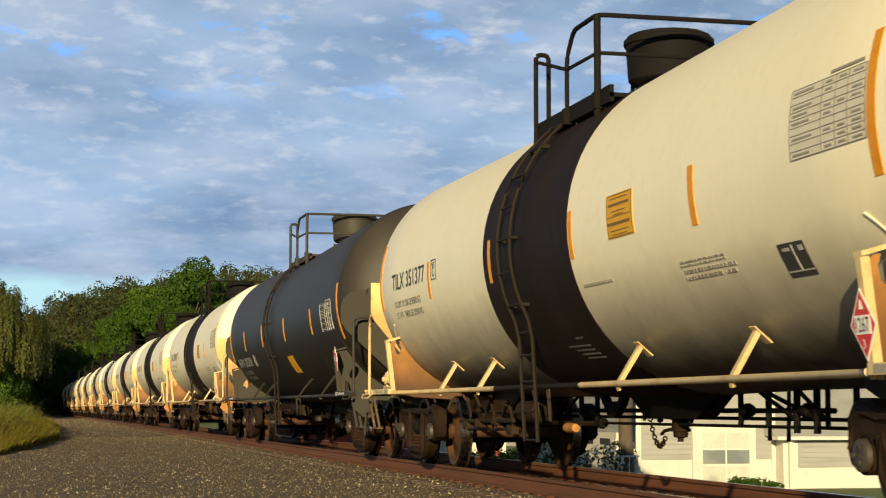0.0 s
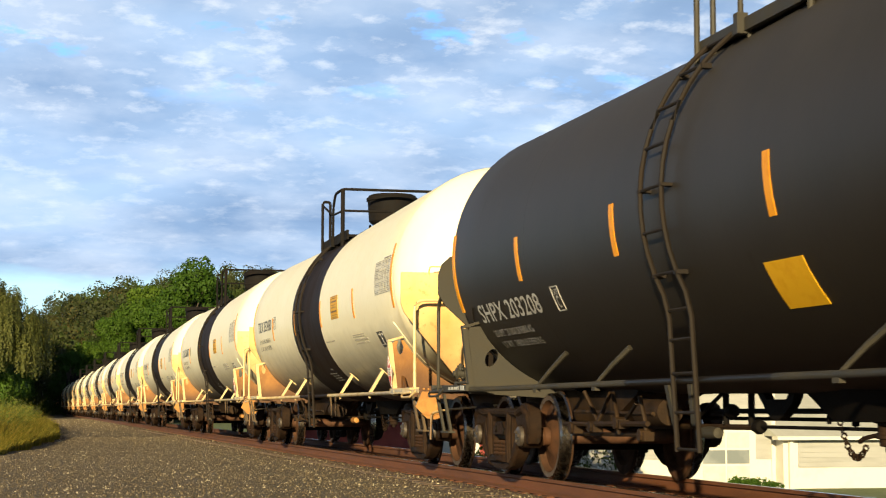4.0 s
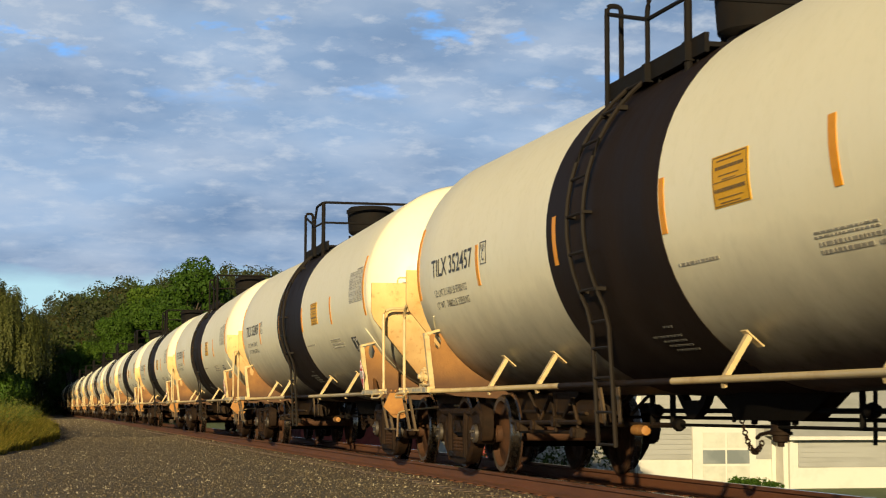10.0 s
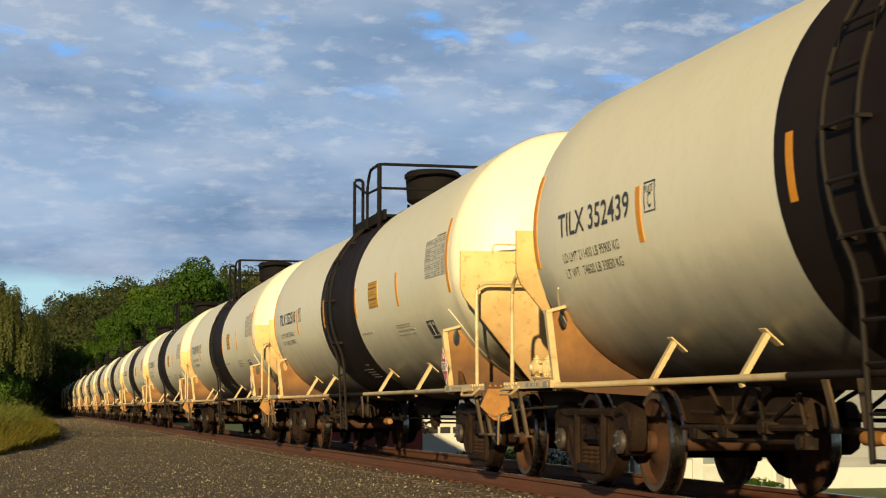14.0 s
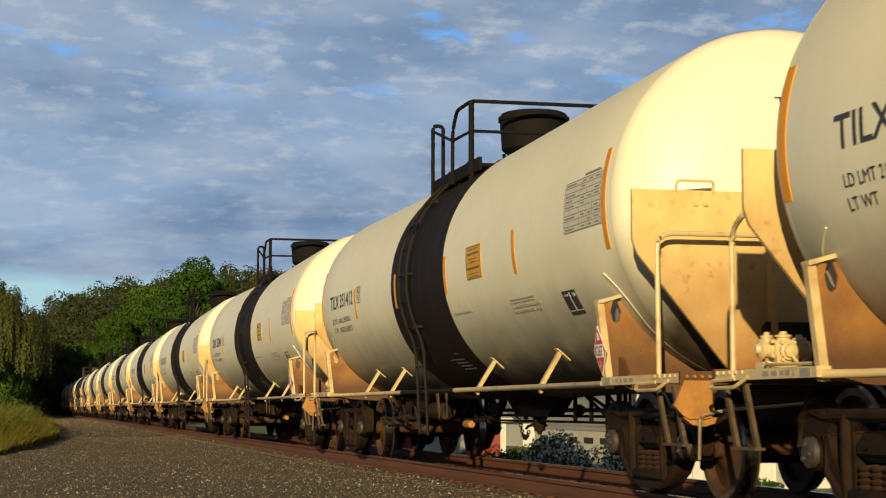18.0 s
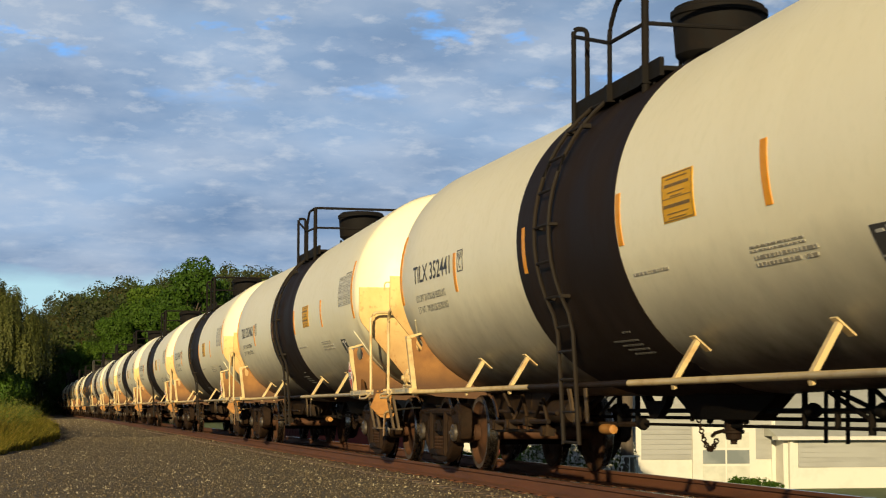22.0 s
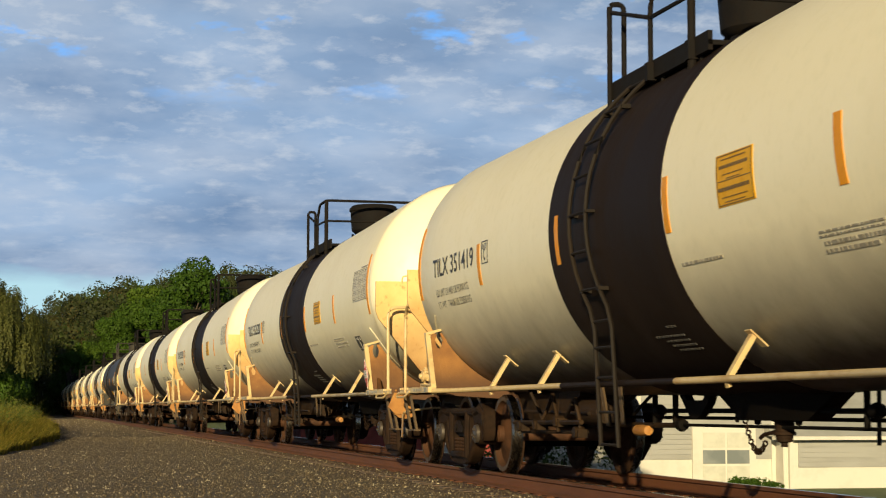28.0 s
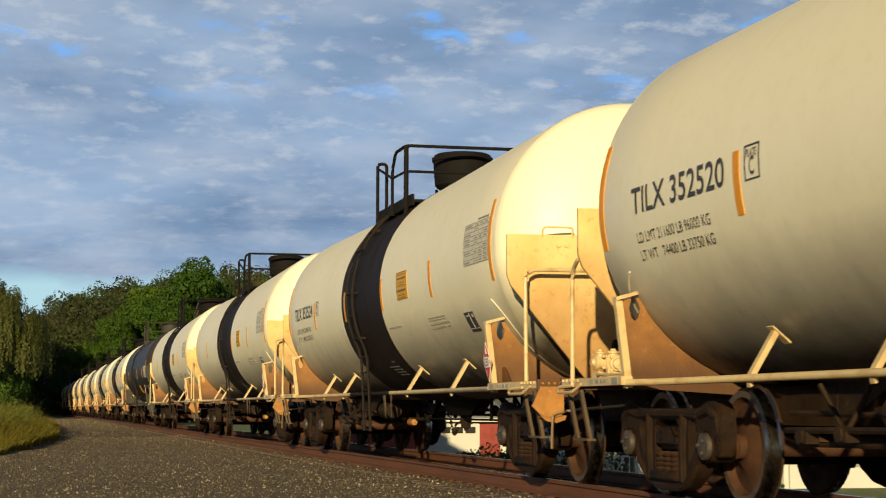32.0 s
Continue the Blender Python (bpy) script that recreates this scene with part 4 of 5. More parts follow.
    if not dark:
        s0 = Mesh()
        for deg, y0, y1 in ((-39.5, -0.56, -0.36), (-43.0, -0.60, 0.02), (-45.0, -0.62, -0.12), (-47.0, -0.66, -0.16), (-49.0, -0.70, -0.22)):
            y = y0
            while y < y1:
                w = rnd.uniform(0.03, 0.09)
                patch(s0, y, min(y + w, y1), deg - 0.36, deg + 0.36, 0.009, 0, 2)
                y += w + 0.02
        tagged(part("stencil_block", s0, DIMINK, tank), "small worn grey stencil on the black band", kind="stuff")
    part("data_table", m, [TABLE, WHITEINK if dark else FADED], tank, "white stencilled data table" if dark else "grey stencilled data table")
    m = Mesh()
    if dark:
        patch(m, -1.53, -0.92, -38.8, -25, 0.005, 0)
    else:
        patch(m, -2.97, -2.32, -8.5, 5.3, 0.005, 0)
        for i, (a, h, y0, y1) in enumerate(((3.8, 0.35, -2.85, -2.42), (1.9, 0.85, -2.89, -2.38), (-0.2, 0.3, -2.80, -2.45), (-1.3, 0.3, -2.75, -2.50), (-4.0, 0.95, -2.90, -2.36),
                                            (-6.2, 0.3, -2.85, -2.42), (-7.4, 0.3, -2.80, -2.45))):
            if i == 0:
                for q in ((-2.95, -2.34, 4.75, 5.0), (-2.95, -2.34, -8.2, -7.95), (-2.95, -2.34, -1.9, -1.7), (-2.95, -2.943, -8.2, 5.0), (-2.347, -2.34, -8.2, 5.0)):
                    patch(m, *q, 0.0075, 1)
            y = y0
            while y < y1 - 0.01:
                w = min(0.045 if h > 0.5 else 0.03, y1 - y)
                patch(m, y, y + w, a - h / 2, a + h / 2, 0.008, 1, 2)
                y += w + 0.012
    part("notice_panel", m, [YELLOW, GOLDINK], tank, "yellow notice panel")
    m = Mesh()
    ty, ta = (0.13, -11.5) if dark else (0.09, 0.0)
    if dark:
        for q in ((-5.97, -5.45, -42.8, -42.3), (-5.97, -5.45, -31.4, -30.9), (-5.97, -5.955, -42.8, -30.9), (-5.465, -5.45, -42.8, -30.9)):
            patch(m, q[0] + 0.08, q[1] + 0.08, q[2], q[3], 0.009, 1)
        pts = [(-4.69 + 0.13 * u, -35 + 5.0 * v) for u, v in ((-1, 0), (0, 1), (1, 0), (0, -1))]
        for (y0, d0), (y1, d1) in zip(pts, pts[1:] + pts[:1]):
            m.add([on_tank(y0, d0, 0.006), on_tank(y1, d1, 0.006), on_tank(y1 * 0.9 - 0.469, d1 * 0.9 - 3.5, 0.006), on_tank(y0 * 0.9 - 0.469, d0 * 0.9 - 3.5, 0.006)], [(0, 1, 2, 3)], 1)
    else:
        patch(m, -5.86, -5.47, -30, -21, 0.005, 0)
    for q in ((-5.78, -5.76, -28.5, -21.6), (-5.94, -5.57, -28.7, -28.3), (-5.92, -5.86, -23.4, -22.0), (-5.72, -5.62, -23.0, -22.2)):
        patch(m, q[0] + ty, q[1] + ty, q[2] + ta, q[3] + ta, 0.009, 1)
    part("test_panel", m, [INK, WHITEINK], tank, "outlined white test panel" if dark else "black stencilled test panel")
    blocks = (((-20.3, -4.66, -3.80, 0.5), (-21.4, -4.66, -3.78, 0.5), (-23.2, -4.80, -3.82, 1.0), (-25.2, -4.50, -3.80, 1.0), (-25.2, -4.76, -4.58, 1.0)), ((-21.0, -2.22, -1.44, 0.9),))
    for rows in blocks[:0 if dark else 2]:
        m = Mesh()
        for a, y0, y1, h in rows:
            y0, y1 = y0 + 0.07, y1 + 0.07
            y = y0
            while y < y1:
                w = rnd.uniform(0.03, 0.09)
                patch(m, y, min(y + w, y1), a - h / 2, a + h / 2, 0.006, 0, 2)
                y += w + 0.018
        tagged(part("stencil_block", m, ink, tank), "small faded stencil lines", kind="stuff")
    # placard on the post
    m = Mesh()
    yc, zc, k = (-7.22, 1.525, 0.76) if dark else (-6.90, 1.24, 0.86)
    m.prism([(yc - 0.19 * k, zc), (yc, zc + 0.25 * k), (yc + 0.19 * k, zc), (yc, zc - 0.25 * k)], "x", -1.535, -1.53, 1)
    m.prism([(yc - 0.17 * k, zc), (yc, zc + 0.225 * k), (yc + 0.17 * k, zc), (yc, zc - 0.225 * k)], "x", -1.537, -1.534, 0)
    m.prism([(yc - 0.115 * k, zc - 0.065 * k), (yc - 0.115 * k, zc + 0.065 * k), (yc + 0.115 * k, zc + 0.065 * k), (yc + 0.115 * k, zc - 0.065 * k)], "x", -1.540, -1.536, 1)
    vs, fs = letters("1267", 0.085, 1.0, 0.01)
    q = 0.17 / max(u for u, v in vs)
    m.add([(-1.5415, yc + 0.085 - u * q, zc - 0.042 + v) for u, v in vs], fs, 2)
    m.prism([(yc - 0.03, zc + 0.09), (yc + 0.03, zc + 0.09), (yc, zc + 0.15)], "x", -1.540, -1.536, 1)
    vs, fs = letters("3", 0.055, 0.9, 0.01)
    m.add([(-1.5405, yc + 0.02 - u, zc - 0.14 + v) for u, v in vs], fs, 1)
    # it leans with its post
    m.v = [(x + (0.005 if dark else 0.045) - 0.118 * (z - zc), y, z) for x, y, z in m.v]
    part("placard", m, [RED, WHITE, INK], car, "red and white diamond hazard placard")
    return car


def mark_car(car, text, load, light, dark=False):
    """The car's own number and weights."""
    tank = next(o for o in car.children if o.name.startswith("tank"))
    ink = WHITEINK if dark else INK
    m = Mesh()
    if dark:
        stencil(m, text, 6.78, -27.0, 0.20, 2.35)
    else:
        stencil(m, text, 6.60, -3.0, 0.205, 1.95, bold=0.010)
    part("reporting_mark", m, ink, tank, "stencilled car number")
    rows = (("LD LMT  " + load, 6.60, -34, 1.5), ("LT WT   " + light, 6.55, -39.5, 1.5)) if dark else (("LD LMT " + load, 6.55, -11.8, 1.55), ("LT WT   " + light, 6.56, -17.2, 1.56))
    for line, y, deg, wide in rows:
        m = Mesh()
        stencil(m, line, y, deg, 0.082, wide, bold=-0.003)
        tagged(part("weight_stencil", m, ink, tank), "stencilled weight line", kind="stuff")
    m = Mesh()
    y0, y1, a0, a1 = (4.05, 4.30, -3.6, 5.5) if not dark else (3.72, 3.95, -28, -18.5)
    for p in ((y0, y1, a0, a0 + 0.4), (y0, y1, a1 - 0.4, a1), (y0, y0 + 0.012, a0, a1), (y1 - 0.012, y1, a0, a1)):
        patch(m, *p)
    stencil(m, "PLATE", y1 - 0.04, a1 - 3.2, 0.055, 0.17)
    stencil(m, "C", y1 - 0.085, a0 + 1.4, 0.12, 0.085)
    part("clearance_mark", m, ink, tank, "boxed clearance mark")
    if not dark:
        m = Mesh()
        for txt, x0, z0, h, w in ((text, -0.24, 3.24, 0.10, 0.95), ("CAPY", -0.20, 3.08, 0.075, 0.27), ("CAPY", -0.20, 2.96, 0.075, 0.27)):
            vs, fs = letters(txt, h, 1.0, 0.01)
            k = w / max(u for u, v in vs)
            m = Mesh().add([head_point(x0 + u * k, z0 + v) for u, v in vs], fs)
            part("head_stencil", m, ink, tank, "small stencil on the tank's end")


def head_point(x, z, lift=0.006):
    """A place on the leading head's outside."""
    q = min(math.hypot(x, z - axis_z(-HALF[-1])) / RT, 0.98)
    return (x, -HALF[-1] - HEAD[-1] * math.sqrt(1 - q * q) - lift, z)


def spray(car):
    """A red scrawl low on the leading head shield."""
    shield = next(o for o in car.children if o.name.startswith("head_shield") and min(v.co.y for v in o.data.vertices) < 0)
    strokes = [[(-0.26, 1.66), (-0.30, 1.72), (-0.345, 1.67), (-0.35, 1.55), (-0.31, 1.47), (-0.26, 1.50), (-0.235, 1.56)],
               [(-0.21, 1.62), (-0.20, 1.50), (-0.15, 1.48), (-0.11, 1.58), (-0.10, 1.66), (-0.10, 1.47), (-0.05, 1.49)],
               [(0.02, 1.72), (0.0, 1.52), (0.06, 1.48), (0.11, 1.52)], [(0.18, 1.70), (0.16, 1.50), (0.25, 1.52), (0.30, 1.68), (0.30, 1.49)]]
    for path in strokes:
        m = Mesh()
        m.tube([(x, -7.924, z) for x, z in rounded2(path)], 0.013, 6)
        part("spray_stroke", m, SPRAY, shield, "red spray-paint stroke")


def rounded2(path):
    return [(p.x, p.y) for p in rounded([(x, z, 0) for x, z in path], 0.06)]


CARS = []
NUMBERS = {0: ("TILX 351377", "211200 LB 95800 KG", "74800 LB 33950 KG"), 2: ("TILX 352450", "211700 LB 96050 KG", "74300 LB 33700 KG"),
           3: ("TILX 352457", "211400 LB 95900 KG", "74600 LB 33850 KG"), 4: ("TILX 352439", "211400 LB 95900 KG", "74600 LB 33850 KG"),
           5: ("TILX 352510", "211400 LB 95900 KG", "74600 LB 33850 KG"), 6: ("TILX 351412", "211400 LB 95900 KG", "74600 LB 33850 KG"),
           7: ("TILX 352441", "211700 LB 96050 KG", "74300 LB 33700 KG"), 8: ("TILX 352462", "211600 LB 96000 KG", "74400 LB 33750 KG"),
           9: ("TILX 351419", "211400 LB 95900 KG", "74600 LB 33850 KG"), 10: ("TILX 352520", "211600 LB 96000 KG", "74400 LB 33750 KG"),
           11: ("TILX 352524", "211600 LB 96000 KG", "74400 LB 33750 KG")}
CAR_COUNT, FINE_COUNT = 44, 15


SLACK = {0: -0.10, 1: -0.06, 2: -0.04, 3: -0.07, 4: 0.02, 5: 0.09, 6: 0.11, 7: 0.13, 8: 0.12, 9: 0.03, 10: -0.12}      # play in the couplings


def car_y(i, t):
    return FIRST_Y + CAR_PITCH * i - travel(t) + SLACK.get(i, 0.0)


def build_train():
    cream = tank_car()
    dark = tank_car(dark=True)
    far = tank_car(fine=False)
    for i in range(CAR_COUNT):
        if i in (1, 14):
            src = dark
        elif i < FINE_COUNT:
            src = cream
        else:
            src = far
        CARS.append(copy_thing(src, pose(TRACK_X, car_y(i, 0), RAIL_Z)))
    for src in (cream, dark, far):
        for o in (*src.children_recursive, src):
            bpy.data.objects.remove(o)
    for i, (num, a, b) in NUMBERS.items():
        mark_car(CARS[i], num, a, b)
    spray(CARS[3])
    mark_car(CARS[1], "SHPX 203208", "211200 LB 95800 KG", "74800 LB 33950 KG", True)


build_train()

# ---- ground and track ----
rng = random.Random(11)


def ground_z(x, y):
    if x < 4.4:
        z = 0.0
    elif x < 5.2:
        z = (x - 4.4) / 0.8 * 0.07
    elif x < 7.6:
        z = 0.07
    elif x < 11:
        z = 0.07 - (x - 7.6) / 3.4 * 1.05
    else:
        z = -0.98
    return z


def build_ground():
    xs = [-3000, -1200, -400, -150, -60, -25, -10, -5, -2, 0, 1, 2, 3, 4, 4.4, 4.7, 5.0, 5.2, 5.6, 6.3, 7.0, 7.6, 8.2, 9, 10, 11, 14, 18, 24, 30, 45, 70, 150, 400, 1200, 3000]
    ys = [-600, -100, -40, -15, -5] + list(np.arange(0, 60, 2.0)) + list(np.arange(60, 240, 10.0)) + [240, 300, 400, 600, 900, 1500, 4000]
    vs = [(x, y, ground_z(x, y)) for y in ys for x in xs]
    n = len(xs)
    fs = [(j * n + i, j * n + i + 1, (j + 1) * n + i + 1, (j + 1) * n + i) for j in range(len(ys) - 1) for i in range(n - 1)]
    m = bpy.data.materials.new("gravel_ground")
    m.use_nodes = True
    nt = m.node_tree
    b = nt.nodes["Principled BSDF"]
    b.inputs["Roughness"].default_value = 0.95
    co = nt.nodes.new("ShaderNodeTexCoord").outputs["Object"]
    geo = nt.nodes.new("ShaderNodeSeparateXYZ")
    nt.links.new(co, geo.inputs[0])
    vo = nt.nodes.new("ShaderNodeTexVoronoi")
    vo.inputs["Scale"].default_value = 26
    nt.links.new(co, vo.inputs["Vector"])
    ramp = nt.nodes.new("ShaderNodeValToRGB")
    e = ramp.color_ramp.elements
    e[0].position, e[0].color = 0.0, (0.026, 0.018, 0.009, 1)
    e[1].position, e[1].color = 1.0, (0.25, 0.185, 0.105, 1)
    for p, c in ((0.35, (0.046, 0.032, 0.016)), (0.75, (0.092, 0.067, 0.038))):
        k = e.new(p)
        k.color = (*c, 1)
    nt.links.new(vo.outputs["Color"], ramp.inputs[0])
    nz = nt.nodes.new("ShaderNodeTexNoise")
    nz.inputs["Scale"].default_value, nz.inputs["Detail"].default_value = 0.35, 8
    nt.links.new(co, nz.inputs["Vector"])
    r = nt.nodes.new("ShaderNodeMapRange")
    r.inputs["From Min"].default_value, r.inputs["From Max"].default_value = 0.42, 0.72
    nt.links.new(nz.outputs["Fac"], r.inputs["Value"])
    mx = nt.nodes.new("ShaderNodeMix")
    mx.data_type = "RGBA"
    nt.links.new(r.outputs[0], mx.inputs[0])
    nt.links.new(ramp.outputs[0], mx.inputs[6])
    mx.inputs[7].default_value = (0.054, 0.035, 0.016, 1)
    # grass beyond the track bed
    def mask(lo, hi):
        k = nt.nodes.new("ShaderNodeMapRange")
        k.inputs["From Min"].default_value, k.inputs["From Max"].default_value = lo, hi
        nt.links.new(geo.outputs[0], k.inputs["Value"])
        return k.outputs[0]
    g = nt.nodes.new("ShaderNodeMix")
    g.data_type = "RGBA"
    nt.links.new(mask(8.5, 10.5), g.inputs[0])
    nt.links.new(mx.outputs[2], g.inputs[6])
    g.inputs[7].default_value = (0.10, 0.13, 0.04, 1)
    rb = nt.nodes.new("ShaderNodeMix")
    rb.data_type = "RGBA"
    sub = nt.nodes.new("ShaderNodeMath")
    sub.operation = "MULTIPLY"
    nt.links.new(mask(4.5, 5.1), sub.inputs[0])
    nt.links.new(mask(8.3, 7.6), sub.inputs[1])
    nt.links.new(sub.outputs[0], rb.inputs[0])
    nt.links.new(g.outputs[2], rb.inputs[6])
    rb.inputs[7].default_value = (0.050, 0.018, 0.007, 1)
    nt.links.new(rb.outputs[2], b.inputs["Base Color"])
    bp = nt.nodes.new("ShaderNodeBump")
    bp.inputs["Strength"].default_value, bp.inputs["Distance"].default_value = 0.9, 0.03
    nt.links.new(vo.outputs["Distance"], bp.inputs["Height"])
    bp.invert = True
    nt.links.new(bp.outputs[0], b.inputs["Normal"])
    me = bpy.data.meshes.new("ground")
    me.from_pydata(vs, [], fs)
    me.materials.append(m)
    tagged(new("ground", me), "brown-grey gravel ground with grass beyond the track", "ground", kind="structure")


build_ground()


def build_track():
    prof = [(-0.075, -0.17), (0.075, -0.17), (0.075, -0.155), (0.015, -0.135), (0.010, -0.05), (0.036, -0.035), (0.036, -0.006), (0.026, 0.0),
            (-0.026, 0.0), (-0.036, -0.006), (-0.036, -0.035), (-0.010, -0.05), (-0.015, -0.135), (-0.075, -0.155)]
    for s in (-1, 1):
        m = Mesh()
        m.prism([(TRACK_X + s * 0.755 + x, RAIL_Z + z) for x, z in prof], "y", -60, 700)
        m.mi = [1 if i == 7 else 0 for i in range(len(m.f))]
        tagged(new("rail", m.done("rail", [RAILRUST, TREAD], False)), "rusty steel rail with a polished top", "rail", "rails of the track", kind="structure")
    tie = Mesh().box(-1.3, 1.3, -0.115, 0.115, -0.16, 0, c=0.012).done("sleeper", TIEWOOD, False)
    bed = tagged(new("sleepers"), "dark weathered wooden sleepers bedded in brown ballast", "sleeper", kind="structure")
    plate = Mesh().box(-0.12, 0.12, -0.09, 0.09, 0, 0.012)
    plate = plate.done("tie_plate", RAILRUST, False)
    for i in range(150):
        y = 6 + i * 0.50
        o = new("sleeper", tie)
        o.parent = bed
        o.location = (TRACK_X + rng.uniform(-0.04, 0.04), y + rng.uniform(-0.03, 0.03), 0.064)
        o.rotation_euler[2] = rng.uniform(-0.02, 0.02)
        for s in (-1, 1):
            p = new("tie_plate", plate)
            p.parent = o
            p.location = (s * 0.755, 0, 0.009)


build_track()


def build_stones():
    """Loose gravel: many small angular stones in one sheet."""
    base = [(0.5, 0, 0), (-0.5, 0.05, 0), (0, 0.5, 0.02), (0.05, -0.5, 0), (0.1, 0.05, 0.42)]
    faces = [(0, 2, 4), (2, 1, 4), (1, 3, 4), (3, 0, 4)]
    vs, fs = [], []
    r = random.Random(5)
    for k in range(80000):
        y = 13 + 50 * r.random() ** 1.7 if k < 62000 else 55 + 110 * r.random()
        x = r.uniform(-1.5, 5.3) if r.random() < 0.8 else r.uniform(4.2, 7.6)
        s = r.uniform(0.016, 0.040) * (1.35 if r.random() < 0.12 else 1.0) * max(1.0, y / 50)
        a = r.random() * 6.283
        c, d = math.cos(a) * s, math.sin(a) * s
        z = ground_z(x, y) - 0.003
        h = r.uniform(0.6, 1.5)
        o = len(vs)
        for px, py, pz in base:
            px, py = px + r.uniform(-0.15, 0.15), py + r.uniform(-0.15, 0.15)
            vs.append((x + px * c - py * d, y + px * d + py * c, z + pz * s * h))
        fs += [tuple(i + o for i in f) for f in faces]
    m = bpy.data.materials.new("gravel_stone")
    m.use_nodes = True
    nt = m.node_tree
    g = nt.nodes.new("ShaderNodeNewGeometry")
    ramp = nt.nodes.new("ShaderNodeValToRGB")
    e = ramp.color_ramp.elements
    e[0].color, e[1].color = (0.042, 0.031, 0.019, 1), (0.36, 0.31, 0.215, 1)
    for p, c in ((0.45, (0.068, 0.049, 0.027)), (0.85, (0.112, 0.083, 0.049))):
        k = e.new(p)
        k.color = (*c, 1)
    nt.links.new(g.outputs["Random Per Island"], ramp.inputs[0])
    nt.links.new(ramp.outputs[0], nt.nodes["Principled BSDF"].inputs["Base Color"])
    nt.nodes["Principled BSDF"].inputs["Roughness"].default_value = 0.9
    me = bpy.data.meshes.new("gravel")
    me.from_pydata(vs, [], fs)
    me.materials.append(m)
    tagged(new("gravel", me), "loose grey and tan gravel stones on the ground", "gravel", kind="stuff")


build_stones()

# ---- plants ----


def leaf_material(name, c1, c2, c3):
    m = bpy.data.materials.new(name)
    m.use_nodes = True
    nt = m.node_tree
    b = nt.nodes["Principled BSDF"]
    b.inputs["Roughness"].default_value = 0.65
    b.inputs["Specular IOR Level"].default_value = 0.25
    g = nt.nodes.new("ShaderNodeNewGeometry")
    ramp = nt.nodes.new("ShaderNodeValToRGB")
    e = ramp.color_ramp.elements
    e[0].color, e[1].color = (*c1, 1), (*c3, 1)
    k = e.new(0.55)
    k.color = (*c2, 1)
    nt.links.new(g.outputs["Random Per Island"], ramp.inputs[0])
    info = nt.nodes.new("ShaderNodeObjectInfo")
    hs = nt.nodes.new("ShaderNodeHueSaturation")
    mr = nt.nodes.new("ShaderNodeMapRange")
    mr.inputs["To Min"].default_value, mr.inputs["To Max"].default_value = 0.492, 0.522
    nt.links.new(info.outputs["Random"], mr.inputs["Value"])
    nt.links.new(mr.outputs[0], hs.inputs["Hue"])
    mv = nt.nodes.new("ShaderNodeMapRange")
    mv.inputs["To Min"].default_value, mv.inputs["To Max"].default_value = 1.25, 0.68
    nt.links.new(info.outputs["Random"], mv.inputs["Value"])
    nt.links.new(mv.outputs[0], hs.inputs["Value"])
    nt.links.new(ramp.outputs[0], hs.inputs["Color"])
    nt.links.new(hs.outputs[0], b.inputs["Base Color"])
    tr = nt.nodes.new("ShaderNodeBsdfTranslucent")
    nt.links.new(hs.outputs[0], tr.inputs["Color"])
    ms = nt.nodes.new("ShaderNodeMixShader")
    ms.inputs[0].default_value = 0.38
    nt.links.new(b.outputs[0], ms.inputs[1])
    nt.links.new(tr.outputs[0], ms.inputs[2])
    nt.links.new(ms.outputs[0], nt.nodes["Material Output"].inputs["Surface"])
    return m


LEAF = leaf_material("green_leaves", (0.044, 0.086, 0.007), (0.060, 0.112, 0.009), (0.078, 0.132, 0.012))
DULL = leaf_material("dull_green_leaves", (0.040, 0.060, 0.012), (0.052, 0.074, 0.015), (0.066, 0.086, 0.019))
HILL = leaf_material("olive_hill_leaves", (0.040, 0.049, 0.015), (0.050, 0.059, 0.018), (0.062, 0.066, 0.022))
AUTUMN = leaf_material("turning_leaves", (0.060, 0.056, 0.016), (0.078, 0.066, 0.019), (0.096, 0.074, 0.022))
WILLOW = leaf_material("willow_leaves", (0.075, 0.082, 0.017), (0.105, 0.108, 0.023), (0.145, 0.138, 0.036))
GRASS = leaf_material("tall_grass", (0.12, 0.12, 0.014), (0.24, 0.185, 0.026), (0.38, 0.26, 0.045))
WEED = leaf_material("weeds", (0.055, 0.085, 0.012), (0.12, 0.145, 0.022), (0.20, 0.19, 0.04))
BARK = material("bark", [(0.10, 0.075, 0.055), ((0.05, 0.04, 0.03), (6, 6, 1.2), 0.4, 0.7, 6)], 0.95, bump=0.5, bump_scale=12)


def leaf_quad(vs, fs, p, size, r, out=None):
    """One leaf spray; out: the way that its clump faces there."""
    d = Vector((r.gauss(0, 1), r.gauss(0, 1), r.gauss(0, 1))).normalized()
    if out is not None:
        d = (out * 1.5 + d * 0.8).normalized()
    u = d.orthogonal().normalized()
    w = d.cross(u)
    a = r.random() * 6.283
    u, w = u * math.cos(a) + w * math.sin(a), w * math.cos(a) - u * math.sin(a)
    o = len(vs)
    u, w = u * size * r.uniform(0.7, 1.3), w * size * r.uniform(0.45, 0.85)
    vs += [tuple(p - u), tuple(p + w), tuple(p + u), tuple(p - w)]
    fs.append((o, o + 1, o + 2, o + 3))


